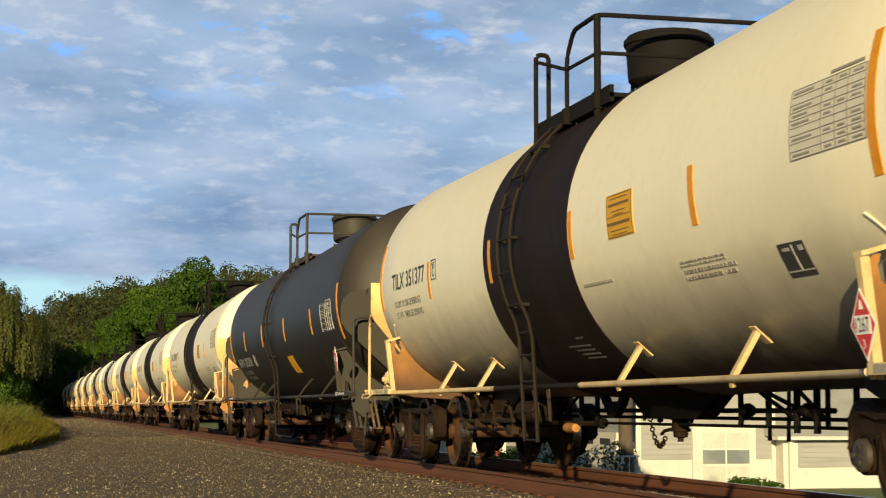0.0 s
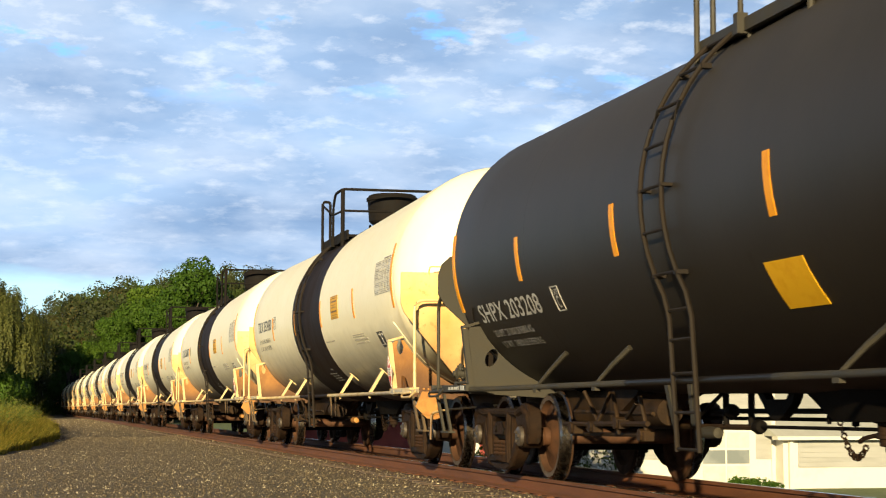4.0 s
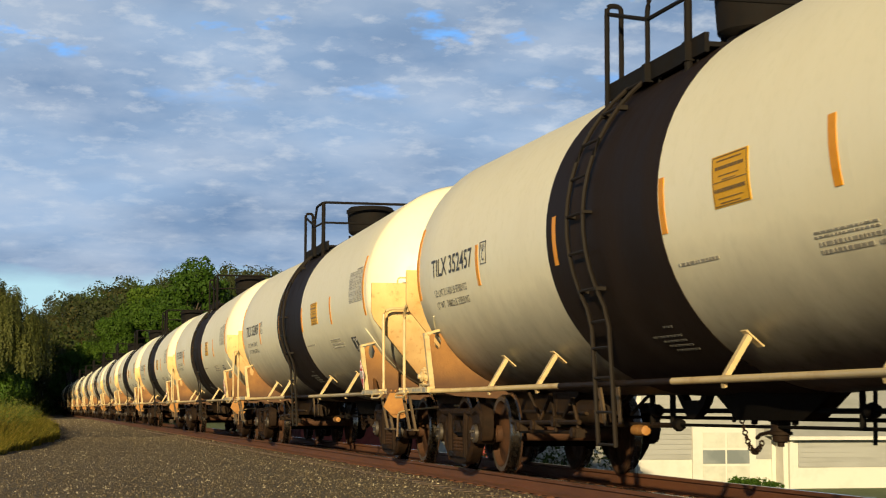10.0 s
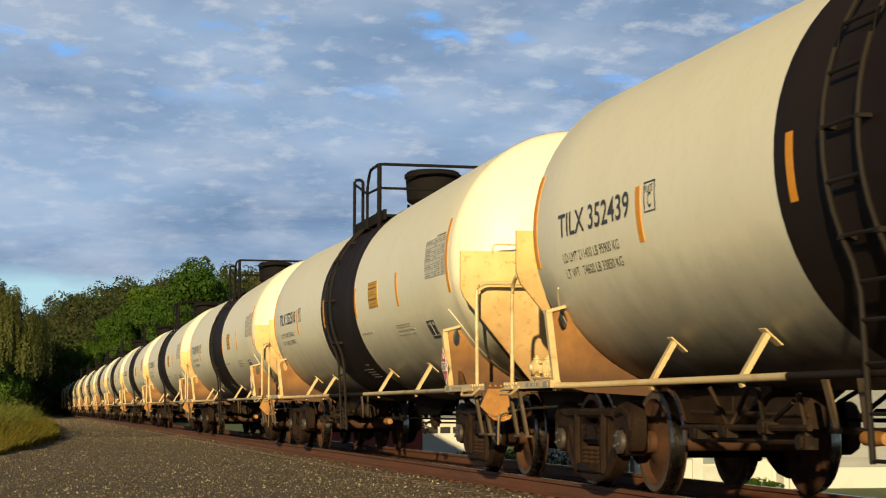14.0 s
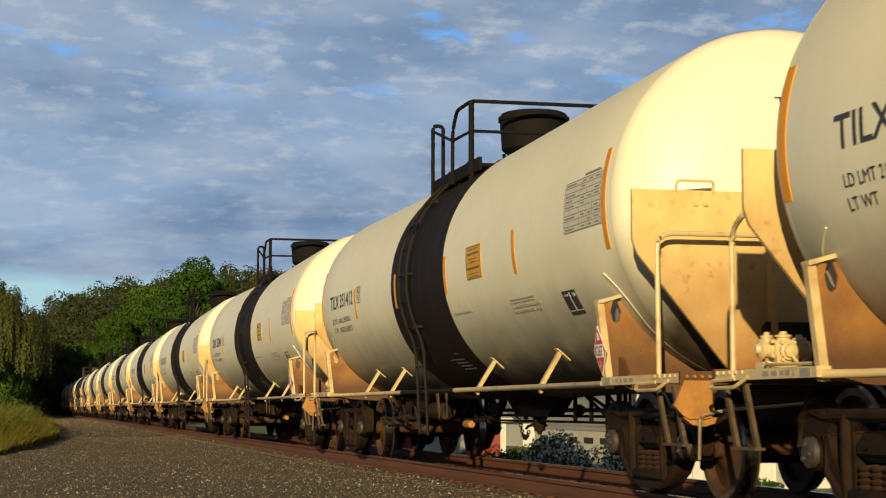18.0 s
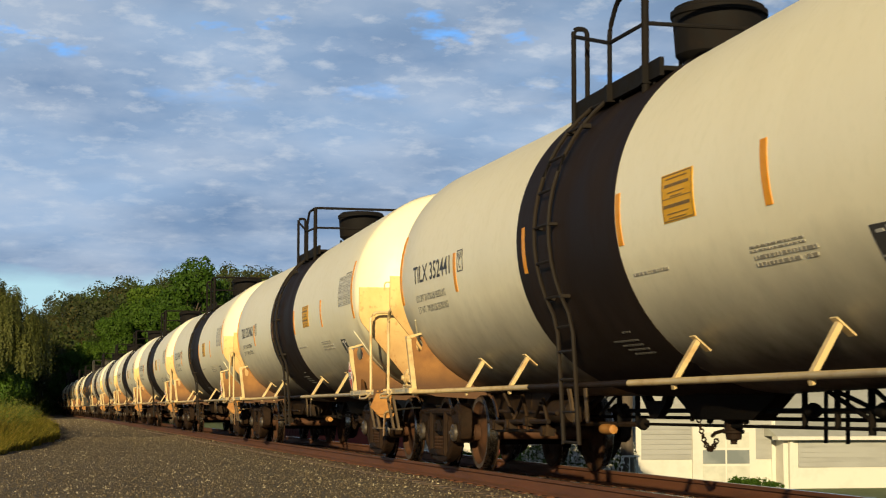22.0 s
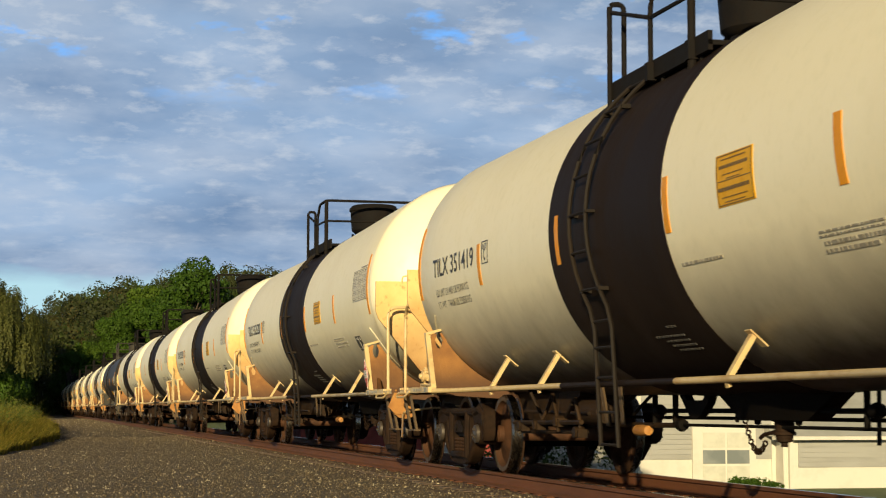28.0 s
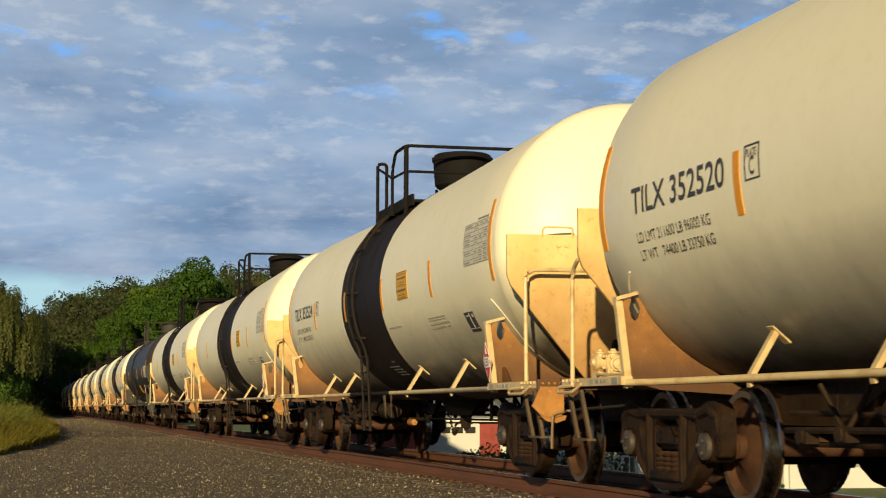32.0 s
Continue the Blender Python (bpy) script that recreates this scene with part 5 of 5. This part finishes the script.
def leaf_cloud(name, spots, ways, size, leaf, seed):
    """Many leaf sprays at once, each facing roughly the way given."""
    g = np.random.default_rng(seed)
    n = len(spots)

    def unit(v):
        return v / np.linalg.norm(v, axis=1)[:, None]
    d = unit(unit(ways) * 1.5 + unit(g.normal(size=(n, 3))) * 0.55)
    u = unit(np.cross(d, g.normal(size=(n, 3))))
    w = np.cross(d, u)
    u, w = u * (size * g.uniform(0.7, 1.3, n))[:, None], w * (size * g.uniform(0.5, 0.9, n))[:, None]
    co = np.stack([spots - u, spots + w, spots + u, spots - w], 1).reshape(-1, 3)
    me = bpy.data.meshes.new(name)
    me.from_pydata(co.tolist(), [], np.arange(4 * n).reshape(n, 4).tolist())
    me.materials.append(leaf)
    return me


def lobed(lobes, count, seed, inner=0.6, flat=0.8):
    """Spots scattered over the skins of many round clumps, and the ways that they face."""
    g = np.random.default_rng(seed)
    c, q = np.array([l[0][:] for l in lobes]), np.array([l[1] for l in lobes])
    k = g.choice(len(lobes), count, p=q ** 2 / (q ** 2).sum())
    d = g.normal(size=(count, 3)) * (1, 1, flat)
    d /= np.linalg.norm(d, axis=1)[:, None]
    return c[k] + d * (q[k] * (inner + (1.05 - inner) * g.random(count) ** 0.6))[:, None], d


def tree_meshes(seed, h, rad, count, size, leaf):
    r = random.Random(seed)
    t = Mesh()
    top = Vector((r.uniform(-0.4, 0.4), r.uniform(-0.4, 0.4), h * 0.8))
    path = [Vector((0, 0, -0.3)), Vector((0.1, 0, h * 0.2)), top * 0.55 + Vector((0.2, -0.1, 0)), top]
    t.tube(path, h * 0.022, 8, r1=h * 0.006)
    lobes = []
    for k in range(46):
        a, e = r.random() * 6.283, r.uniform(0.14, 0.96)
        w = rad * math.sin(min(1, (1.10 - e) * 1.35) * 1.571) * r.uniform(0.45, 0.9)
        c = Vector((math.cos(a) * w, math.sin(a) * w, h * e))
        big = rad * r.uniform(0.17, 0.32)
        lobes.append((c, big))
        for q in range(4):
            d = Vector((r.gauss(0, 1), r.gauss(0, 1), r.gauss(0.2, 0.8))).normalized()
            lobes.append((c + d * big * 0.85, big * r.uniform(0.3, 0.5)))
        s = path[1].lerp(top, max(0, e - 0.25))
        t.tube([s, s.lerp(c, 0.5) + Vector((0, 0, 0.15)), c], h * 0.008, 5, r1=h * 0.002)
    lobes.append((Vector((0, 0, h * 0.90)), rad * 0.36))
    return t.done("trunk", BARK), leaf_cloud("crown", *lobed(lobes, count, seed), size, leaf, seed + 50)


def tree(trunk, crown, label, at, s=1.0, turn=0.0, group=""):
    ob = thing("tree", label, "tree", group, at)
    ob.scale, ob.rotation_euler[2] = (s, s, s), turn
    for nm, me in (("trunk", trunk), ("crown", crown)):
        o = new(nm, me)
        o.parent = ob
    return ob


# hill: height by place
def hill_z(x, y):
    ridge = float(np.interp(x * 590 / y, (-60, 0, 6, 15, 26, 39, 73, 120, 300), (5, 12.5, 19, 23.5, 27.5, 31, 36.5, 39, 40)))
    k = min(max((y - 270) / 320, 0), 1)
    return -1 + k ** 0.8 * ridge * (1 + 0.05 * math.sin(x * 0.055) + 0.04 * math.sin(x * 0.13 + 1))


def build_hill():
    xs, ys = np.linspace(-140, 520, 45), np.linspace(240, 760, 30)
    vs = [(x, y, hill_z(x, y) - 0.5) for y in ys for x in xs]
    n = len(xs)
    fs = [(j * n + i, j * n + i + 1, (j + 1) * n + i + 1, (j + 1) * n + i) for j in range(len(ys) - 1) for i in range(n - 1)]
    me = bpy.data.meshes.new("hillside")
    me.from_pydata(vs, [], fs)
    me.materials.append(DULL)
    tagged(new("hillside", me), "wooded hillside rising behind the railway", "hill", kind="structure")
    r = random.Random(8)
    kinds = [(HILL, "dull olive far woods on the hillside")] * 8 + [(DULL, "green far woods on the hillside")] * 3 + [(AUTUMN, "autumn-tinted far trees on the hillside")] * 2
    for n, (leaf, label) in enumerate(kinds):
        lobes = []
        for k in range(44):
            y = r.uniform(262, 600)
            x = r.uniform(-40, 200) * y / 600
            base, h, w = hill_z(x, y), r.uniform(8, 16), r.uniform(4.0, 6.5)
            for q in range(9):
                lobes.append((Vector((x + r.gauss(0, w * 0.45), y + r.gauss(0, w * 0.45), base + h * r.uniform(0.2, 0.92))), w * r.uniform(0.28, 0.55)))
        me = leaf_cloud("far_woods", *lobed(lobes, 30000, 77 + n, 0.85), 0.34, leaf, 98 + n)
        tagged(new("far_woods", me), label, "woods", kind="stuff")


build_hill()


def build_trees():
    big = [tree_meshes(s, 20, 7.5, 26000, 0.19, leaf) for s, leaf in ((1, LEAF), (2, LEAF), (3, DULL))]
    # the bright wood to the right of the line, where the track goes out of sight
    r = random.Random(3)
    for x, y, s, k in ((22.4, 250, 1.10, 0), (18.0, 258, 0.95, 1), (14.4, 254, 0.84, 0), (26.8, 262, 1.0, 2), (11.8, 247, 0.70, 1), (8.2, 243, 0.52, 0), (5.8, 240, 0.46, 1), (19.5, 243, 0.78, 1),
                       (31, 270, 0.97, 2), (36, 266, 0.90, 1), (43, 280, 0.98, 2), (50, 272, 0.95, 0), (57, 280, 0.98, 2), (64, 270, 1.0, 1), (72, 275, 1.0, 2), (10, 262, 0.60, 2)):
        tree(*big[k], "broad leafy green tree beside the railway", (x, y, -1), s, r.random() * 6, "trees beside the railway")
    # shading trees to the left of the line
    row = [(-5.2 + 0.6 * math.sin(j * 2.1), 186 + 4.2 * j + r.uniform(-1, 1), 0.62 + 0.008 * j + r.uniform(0, 0.05), j % 3) for j in range(39)]
    row += [(-6.0 + 0.6 * math.sin(j * 1.7), 352 + 9 * j, 0.92 + r.uniform(0, 0.1), j % 3) for j in range(34)]
    for x, y, s, k in row:
        tree(*big[k], "tall green tree on the shaded side of the railway", (x, y, 0), s, r.random() * 6, "trees on the shaded side")


build_trees()


def build_willow(at, h, rad):
    r = random.Random(21)
    ob = thing("willow", "drooping olive-green willow tree with hanging strands", "tree", at=at)
    t = Mesh()
    t.tube([(0, 0, -0.2), (0.15, 0, h * 0.25), (0, 0.2, h * 0.55), (0.1, 0, h * 0.85)], 0.34, 8, r1=0.08)
    for k in range(14):
        a, q = r.random() * 6.283, rad * r.uniform(0.4, 0.95)
        e = h * (1.0 - 0.32 * (q / rad) ** 2) * r.uniform(0.85, 1.0)
        tip = Vector((math.cos(a) * q, math.sin(a) * q, e))
        t.tube([Vector((0.1, 0, h * 0.4)), tip * 0.5 + Vector((0, 0, h * 0.3)), tip], 0.10, 6, r1=0.03)
    spots, ways = [], []
    for k in range(64):
        a, q = r.random() * 6.283, rad * math.sqrt(r.random())
        top = Vector((math.cos(a) * q, math.sin(a) * q, h * (1.0 - 0.38 * (q / rad) ** 2) * r.uniform(0.84, 1.0)))
        wide = rad * r.uniform(0.14, 0.26)
        for n in range(26):
            b, e = r.random() * 6.283, wide * math.sqrt(r.random())
            x, y = math.cos(b) * e, math.sin(b) * e
            z = top.z - 0.7 * wide * (e / wide) ** 2
            drop = r.uniform(0.25, 0.55) * z * (0.45 + 0.55 * q / rad)
            for j in range(int(drop / 0.17)):
                u = j * 0.17
                spots.append((top.x + x * (1 + 0.05 * u) + r.gauss(0, 0.08), top.y + y * (1 + 0.05 * u) + r.gauss(0, 0.08), z - u))
                ways.append((x / wide + top.x / rad, y / wide + top.y / rad, max(0.1, 1.2 - u)))
    part("trunk", t, BARK, ob)
    o = new("crown", leaf_cloud("crown", np.array(spots), np.array(ways), 0.13, WILLOW, 5))
    o.parent = ob


build_willow((-3.1, 178, 0), 14.3, 5.2)


def build_grass():
    r = random.Random(31)
    for name, leaf, count, label in (("tall_grass", GRASS, 46000, "tall yellow-green grass along the gravel"), ("weeds", WEED, 16000, "tall green weeds behind the grass")):
        vs, fs = [], []
        for k in range(count):
            y = 38 + 52 * r.random() ** 1.6
            edge = (-0.55 + (y - 38) * 0.087 if y < 55 else 0.0172 * y) - 0.05 + 0.10 * math.sin(y * 1.3) + 0.08 * math.sin(y * 0.43 + 1)
            far = abs(r.gauss(0, 0.8)) if name == "tall_grass" else 0.75 + abs(r.gauss(0, 0.9))
            x = edge - far
            grow = min(1.0, 0.25 + far * 0.45) * min(1.0, 0.35 + (y - 38) * 0.09)
            h = grow * (r.uniform(0.45, 1.25) if name == "tall_grass" else (1.25 + 0.25 * math.sin(x * 4 + y * 2)) * r.uniform(0.7, 1.1))
            a = r.random() * 6.283
            if name == "weeds" and r.random() < 0.8:
                leaf_quad(vs, fs, Vector((x, y, h * r.uniform(0.25, 1.0))), 0.045, r, Vector((0, -0.3, 1)))
                continue
            dx, dy = math.cos(a) * 0.010, math.sin(a) * 0.010
            lx, ly = r.gauss(0, 0.22) * h, r.gauss(0, 0.22) * h
            o = len(vs)
            vs += [(x - dx, y - dy, -0.02), (x + dx, y + dy, -0.02), (x + lx * 0.4 + dx, y + ly * 0.4 + dy, h * 0.6), (x + lx * 0.4 - dx, y + ly * 0.4 - dy, h * 0.6), (x + lx * 1.5, y + ly * 1.5, h)]
            fs += [(o, o + 1, o + 2, o + 3), (o + 3, o + 2, o + 4)]
        me = bpy.data.meshes.new(name)
        me.from_pydata(vs, [], fs)
        me.materials.append(leaf)
        tagged(new(name, me), label, "grass", kind="stuff")
    bush_v, bush_f = [], []
    for k in range(9000):
        y = 62 + 50 * r.random()
        c = Vector((-1.2 - abs(r.gauss(0, 1.2)), y, 0))
        top = 1.5 + 0.6 * math.sin(y * 0.5) + 0.3 * math.sin(y * 1.7)
        leaf_quad(bush_v, bush_f, Vector((c.x, c.y, abs(r.random() ** 0.6) * top)), 0.13, r)
    me = bpy.data.meshes.new("undergrowth")
    me.from_pydata(bush_v, [], bush_f)
    me.materials.append(LEAF)
    tagged(new("undergrowth", me), "leafy green undergrowth below the willow", "bushes", kind="stuff")


build_grass()

# ---- houses behind the track ----
SIDING = material("grey_vinyl_siding", [(0.30, 0.30, 0.29), ((0.23, 0.23, 0.22), (0.6, 0.6, 3), 0.45, 0.7, 5)], 0.55)
WHITEPAINT = material("white_house_paint", [(0.56, 0.54, 0.49), ((0.46, 0.44, 0.39), 2.0, 0.5, 0.8, 5)], 0.6)
ROOFING = material("grey_shingle", [(0.16, 0.15, 0.145), ((0.10, 0.095, 0.09), 6.0, 0.4, 0.7, 5)], 0.9, bump=0.3, bump_scale=12)
REDPAINT = material("red_barn_paint", [(0.26, 0.04, 0.03), ((0.19, 0.03, 0.025), 3.0, 0.45, 0.7, 5)], 0.7)
GLASS = material("window_glass", [(0.16, 0.18, 0.19), ((0.26, 0.28, 0.28), 1.5, 0.4, 0.7, 4)], 0.08)
DARK = material("dark_interior", [(0.02, 0.018, 0.016)], 0.9)


def clapboard(parent, x0, x1, y, z0, z1, step=0.125):
    z, k = z0, 0
    while z < z1 - 0.01:
        h = min(step, z1 - z)
        m = Mesh()
        m.prism([(y - 0.022, z), (y - 0.004, z + h), (y + 0.01, z + h), (y + 0.01, z)], "x", x0, x1)
        part("siding_board", m, SIDING, parent, smooth=False)
        z += step


def grey_house():
    gz = -0.98
    ob = thing("house", "pale grey clapboard house with white trim and white foundation", "house", at=(0, 0, 0))
    y = 42.0
    w = part("wall", Mesh().box(14.9, 18.55, y + 0.01, y + 9, gz, 3.6), WHITEPAINT, ob)
    clapboard(w, 15.0, 16.35, y, -0.25, 3.6)
    clapboard(w, 18.05, 18.5, y, -0.25, 3.6)
    clapboard(w, 16.35, 18.05, y, 0.62, 3.6)
    part("corner_board", Mesh().box(14.86, 15.0, y - 0.03, y + 0.10, gz, 3.6), WHITEPAINT, ob)
    z = 0.42
    while z < 3.5:
        part("siding_board", Mesh().prism([(14.875, z), (14.894, z + 0.125), (14.91, z + 0.125), (14.91, z)], "y", y + 0.10, y + 9), SIDING, w, smooth=False)
        z += 0.125
    side = part("side_door", Mesh().box(14.84, 14.895, y + 1.4, y + 8.9, gz, 0.40), WHITEPAINT, ob, "white panelled side doors with small windows")
    for k in range(5):
        part("pane", Mesh().box(14.825, 14.838, y + 1.9 + 1.4 * k, y + 2.7 + 1.4 * k, 0.08, 0.24), DARK, side)
    part("corner_board", Mesh().box(18.5, 18.6, y - 0.03, y + 0.02, gz, 3.6), WHITEPAINT, ob)
    win = part("window", Mesh().box(16.35, 18.05, y - 0.06, y, gz, 0.60), WHITEPAINT, ob, "wide white window frame")
    blind = material("pale_blind", [(0.50, 0.50, 0.44), ((0.42, 0.42, 0.37), 4.0, 0.4, 0.7, 4)], 0.7)
    for x in (16.62, 17.27):
        for z0, z1, mm in ((-0.80, -0.42, blind), (-0.36, -0.02, GLASS), (0.04, 0.42, blind)):
            part("pane", Mesh().box(x, x + 0.60, y - 0.075, y - 0.062, z0, z1), mm, win)
    part("roof", Mesh().prism([(y - 0.5, 3.5), (y + 4.5, 6.2), (y + 9.5, 3.5), (y + 9.5, 3.6), (y + 4.5, 6.35), (y - 0.5, 3.6)], "x", 14.6, 18.9), ROOFING, ob)
    wing = part("wing_wall", Mesh().box(18.6, 27, y - 0.5, y + 6, gz, 0.28), WHITEPAINT, ob)
    clapboard(wing, 19.0, 27, y - 0.51, -0.45, 0.22)
    part("gutter", Mesh().box(18.3, 27.2, y - 0.85, y - 0.5, 0.24, 0.33), WHITEPAINT, ob)
    part("downpipe", Mesh().box(18.72, 18.82, y - 0.62, y - 0.52, gz, 0.26), WHITEPAINT, ob)
    part("wing_roof", Mesh().prism([(y - 0.8, 0.33), (y + 3, 1.75), (y + 6.4, 0.33)], "x", 18.3, 27.2), material("pale_roof", [(0.42, 0.42, 0.38), ((0.34, 0.34, 0.30), 1.5, 0.4, 0.7, 5)], 0.7), ob)


grey_house()


def red_garage():
    ob = thing("garage", "red garage with a white door and grey roof", "garage")
    y = 60.0
    part("wall", Mesh().box(9.2, 16.3, y, y + 6, -0.98, 0.62), REDPAINT, ob)
    part("corner_board", Mesh().box(16.24, 16.44, y - 0.04, y + 0.1, -0.98, 0.62), WHITEPAINT, ob)
    d = part("garage_door", Mesh().box(13.45, 15.48, y - 0.06, y - 0.005, -0.98, 0.50), WHITEPAINT, ob, "white panelled garage door")
    for i in range(4):
        part("pane", Mesh().box(13.62 + i * 0.45, 13.98 + i * 0.45, y - 0.075, y - 0.062, 0.16, 0.38), DARK, d)
    part("fascia", Mesh().box(9.0, 16.6, y - 0.35, y - 0.28, 0.56, 0.68), WHITEPAINT, ob)
    part("roof", Mesh().prism([(y - 0.28, 0.60), (y + 3, 1.35), (y + 6.4, 0.60), (y + 6.4, 0.70), (y + 3, 1.47), (y - 0.28, 0.70)], "x", 9.0, 16.6), material("pale_grey_shingle", [(0.30, 0.30, 0.28), ((0.22, 0.22, 0.20), 4.0, 0.4, 0.7, 5)], 0.9), ob)


red_garage()


def far_house():
    ob = thing("house", "small far white house with a grey roof", "house")
    part("wall", Mesh().box(25.6, 29.6, 90, 97, -1, 0.40), WHITEPAINT, ob)
    part("roof", Mesh().prism([(89.5, 0.35), (93.5, 1.9), (97.5, 0.35)], "x", 25.3, 29.9), ROOFING, ob)
    for x in (26.4, 27.2, 28.3):
        part("window", Mesh().box(x, x + 0.5, 89.97, 90.01, -0.25, 0.15), GLASS, ob)


far_house()


def bush(name, label, at, r3, count, size, leaf, flowers=0):
    r = random.Random(int(at[0] * 10 + at[1]))
    ob = thing(name, label, "bush", at=at)
    vs, fs, fv, ff = [], [], [], []
    lob = [(Vector((r.gauss(0, r3[0] * 0.5), r.gauss(0, r3[1] * 0.5), r3[2] * r.uniform(0.3, 0.8))), r.uniform(0.35, 0.6)) for q in range(12)]
    for k in range(count):
        c, s = lob[r.randrange(12)]
        d = Vector((r.gauss(0, 1), r.gauss(0, 1), r.gauss(0, 1))).normalized()
        leaf_quad(vs, fs, c + Vector((d.x * r3[0], d.y * r3[1], d.z * r3[2])) * s * r.uniform(0.6, 1.0), size, r)
    for k in range(flowers):
        c, s = lob[r.randrange(12)]
        d = Vector((r.gauss(0, 1), r.gauss(-0.6, 1), r.gauss(0, 1))).normalized()
        leaf_quad(fv, ff, c + Vector((d.x * r3[0], d.y * r3[1], d.z * r3[2])) * s * r.uniform(0.95, 1.08), size * 0.9, r)
    me = bpy.data.meshes.new("leaves")
    me.from_pydata(vs, [], fs)
    me.materials.append(leaf)
    o = new("leaves", me)
    o.parent = ob
    if flowers:
        me = bpy.data.meshes.new("blossom")
        me.from_pydata(fv, [], ff)
        me.materials.append(WHITEPAINT)
        o = new("blossom", me)
        o.parent = ob
    stems = Mesh()
    for k in range(5):
        stems.tube([(r.gauss(0, 0.1), r.gauss(0, 0.1), -0.1), (r.gauss(0, r3[0] * 0.3), r.gauss(0, r3[1] * 0.3), r3[2] * 0.7)], 0.025, 5)
    part("stems", stems, BARK, ob)


bush("flowering_bush", "bush full of white blossom beside the house", (12.45, 40.5, -0.98), (1.2, 0.9, 1.15), 4200, 0.05, DULL, 2600)
bush("shrub", "low clipped green shrub before the window", (17.62, 41.0, -0.98), (0.62, 0.4, 0.26), 2400, 0.03, LEAF)
bush("shrub", "leafy green shrub before the garage", (13.8, 51.5, -0.98), (1.0, 0.7, 0.85), 3600, 0.045, LEAF)


def yard_things():
    ob = thing("tree", "thick brown tree trunk beside the house", "tree", at=(14.05, 40.4, -0.98))
    m = Mesh()
    m.tube([(0, 0, -0.2), (0.02, 0, 0.5), (0.0, 0.02, 1.6), (0.05, 0, 3.0)], 0.21, 12, r1=0.15)
    m.tube([(0.03, 0, 2.4), (0.5, 0.2, 3.4)], 0.09, 8, r1=0.05)
    part("trunk", m, BARK, ob)
    part("crown", leaf_cloud("crown", *lobed([(Vector((0.2, 0.1, 3.9)), 0.8), (Vector((-0.5, 0.3, 3.7)), 0.6), (Vector((0.7, 0, 3.6)), 0.6)], 2500, 9), 0.05, LEAF, 10), None, ob)
    ob = thing("railing", "thin white porch railing beside the house", "railing", at=(13.4, 40.0, -0.98))
    for k in range(5):
        part("post", Mesh().box(0.2 * k - 0.01, 0.2 * k + 0.01, -0.01, 0.01, 0, 0.85), WHITEPAINT, ob)
    part("top_rail", Mesh().box(-0.05, 0.85, -0.02, 0.02, 0.85, 0.89), WHITEPAINT, ob)


yard_things()

# ---- what moves ----


def motions():
    """Key every car along the track, and turn the wheels of those that come near."""
    stops = [0.5 * k for k in range(65)]
    hitch = {12.0: 0.07}
    for i, car in enumerate(CARS):
        walk(car, [(t, pose(TRACK_X, car_y(i, t) + hitch.get(t, 0.0), RAIL_Z)) for t in (stops if i < FINE_COUNT else stops[::4])])
        if i > 12:
            continue
        for o in car.children_recursive:
            if o.name.startswith("wheelset"):
                y = o.location.y
                walk(o, [(t, pose(0, y, 0.457, math.degrees((travel(t) - travel(0)) / 0.457))) for t in (0.1 * k for k in range(321))])


motions()
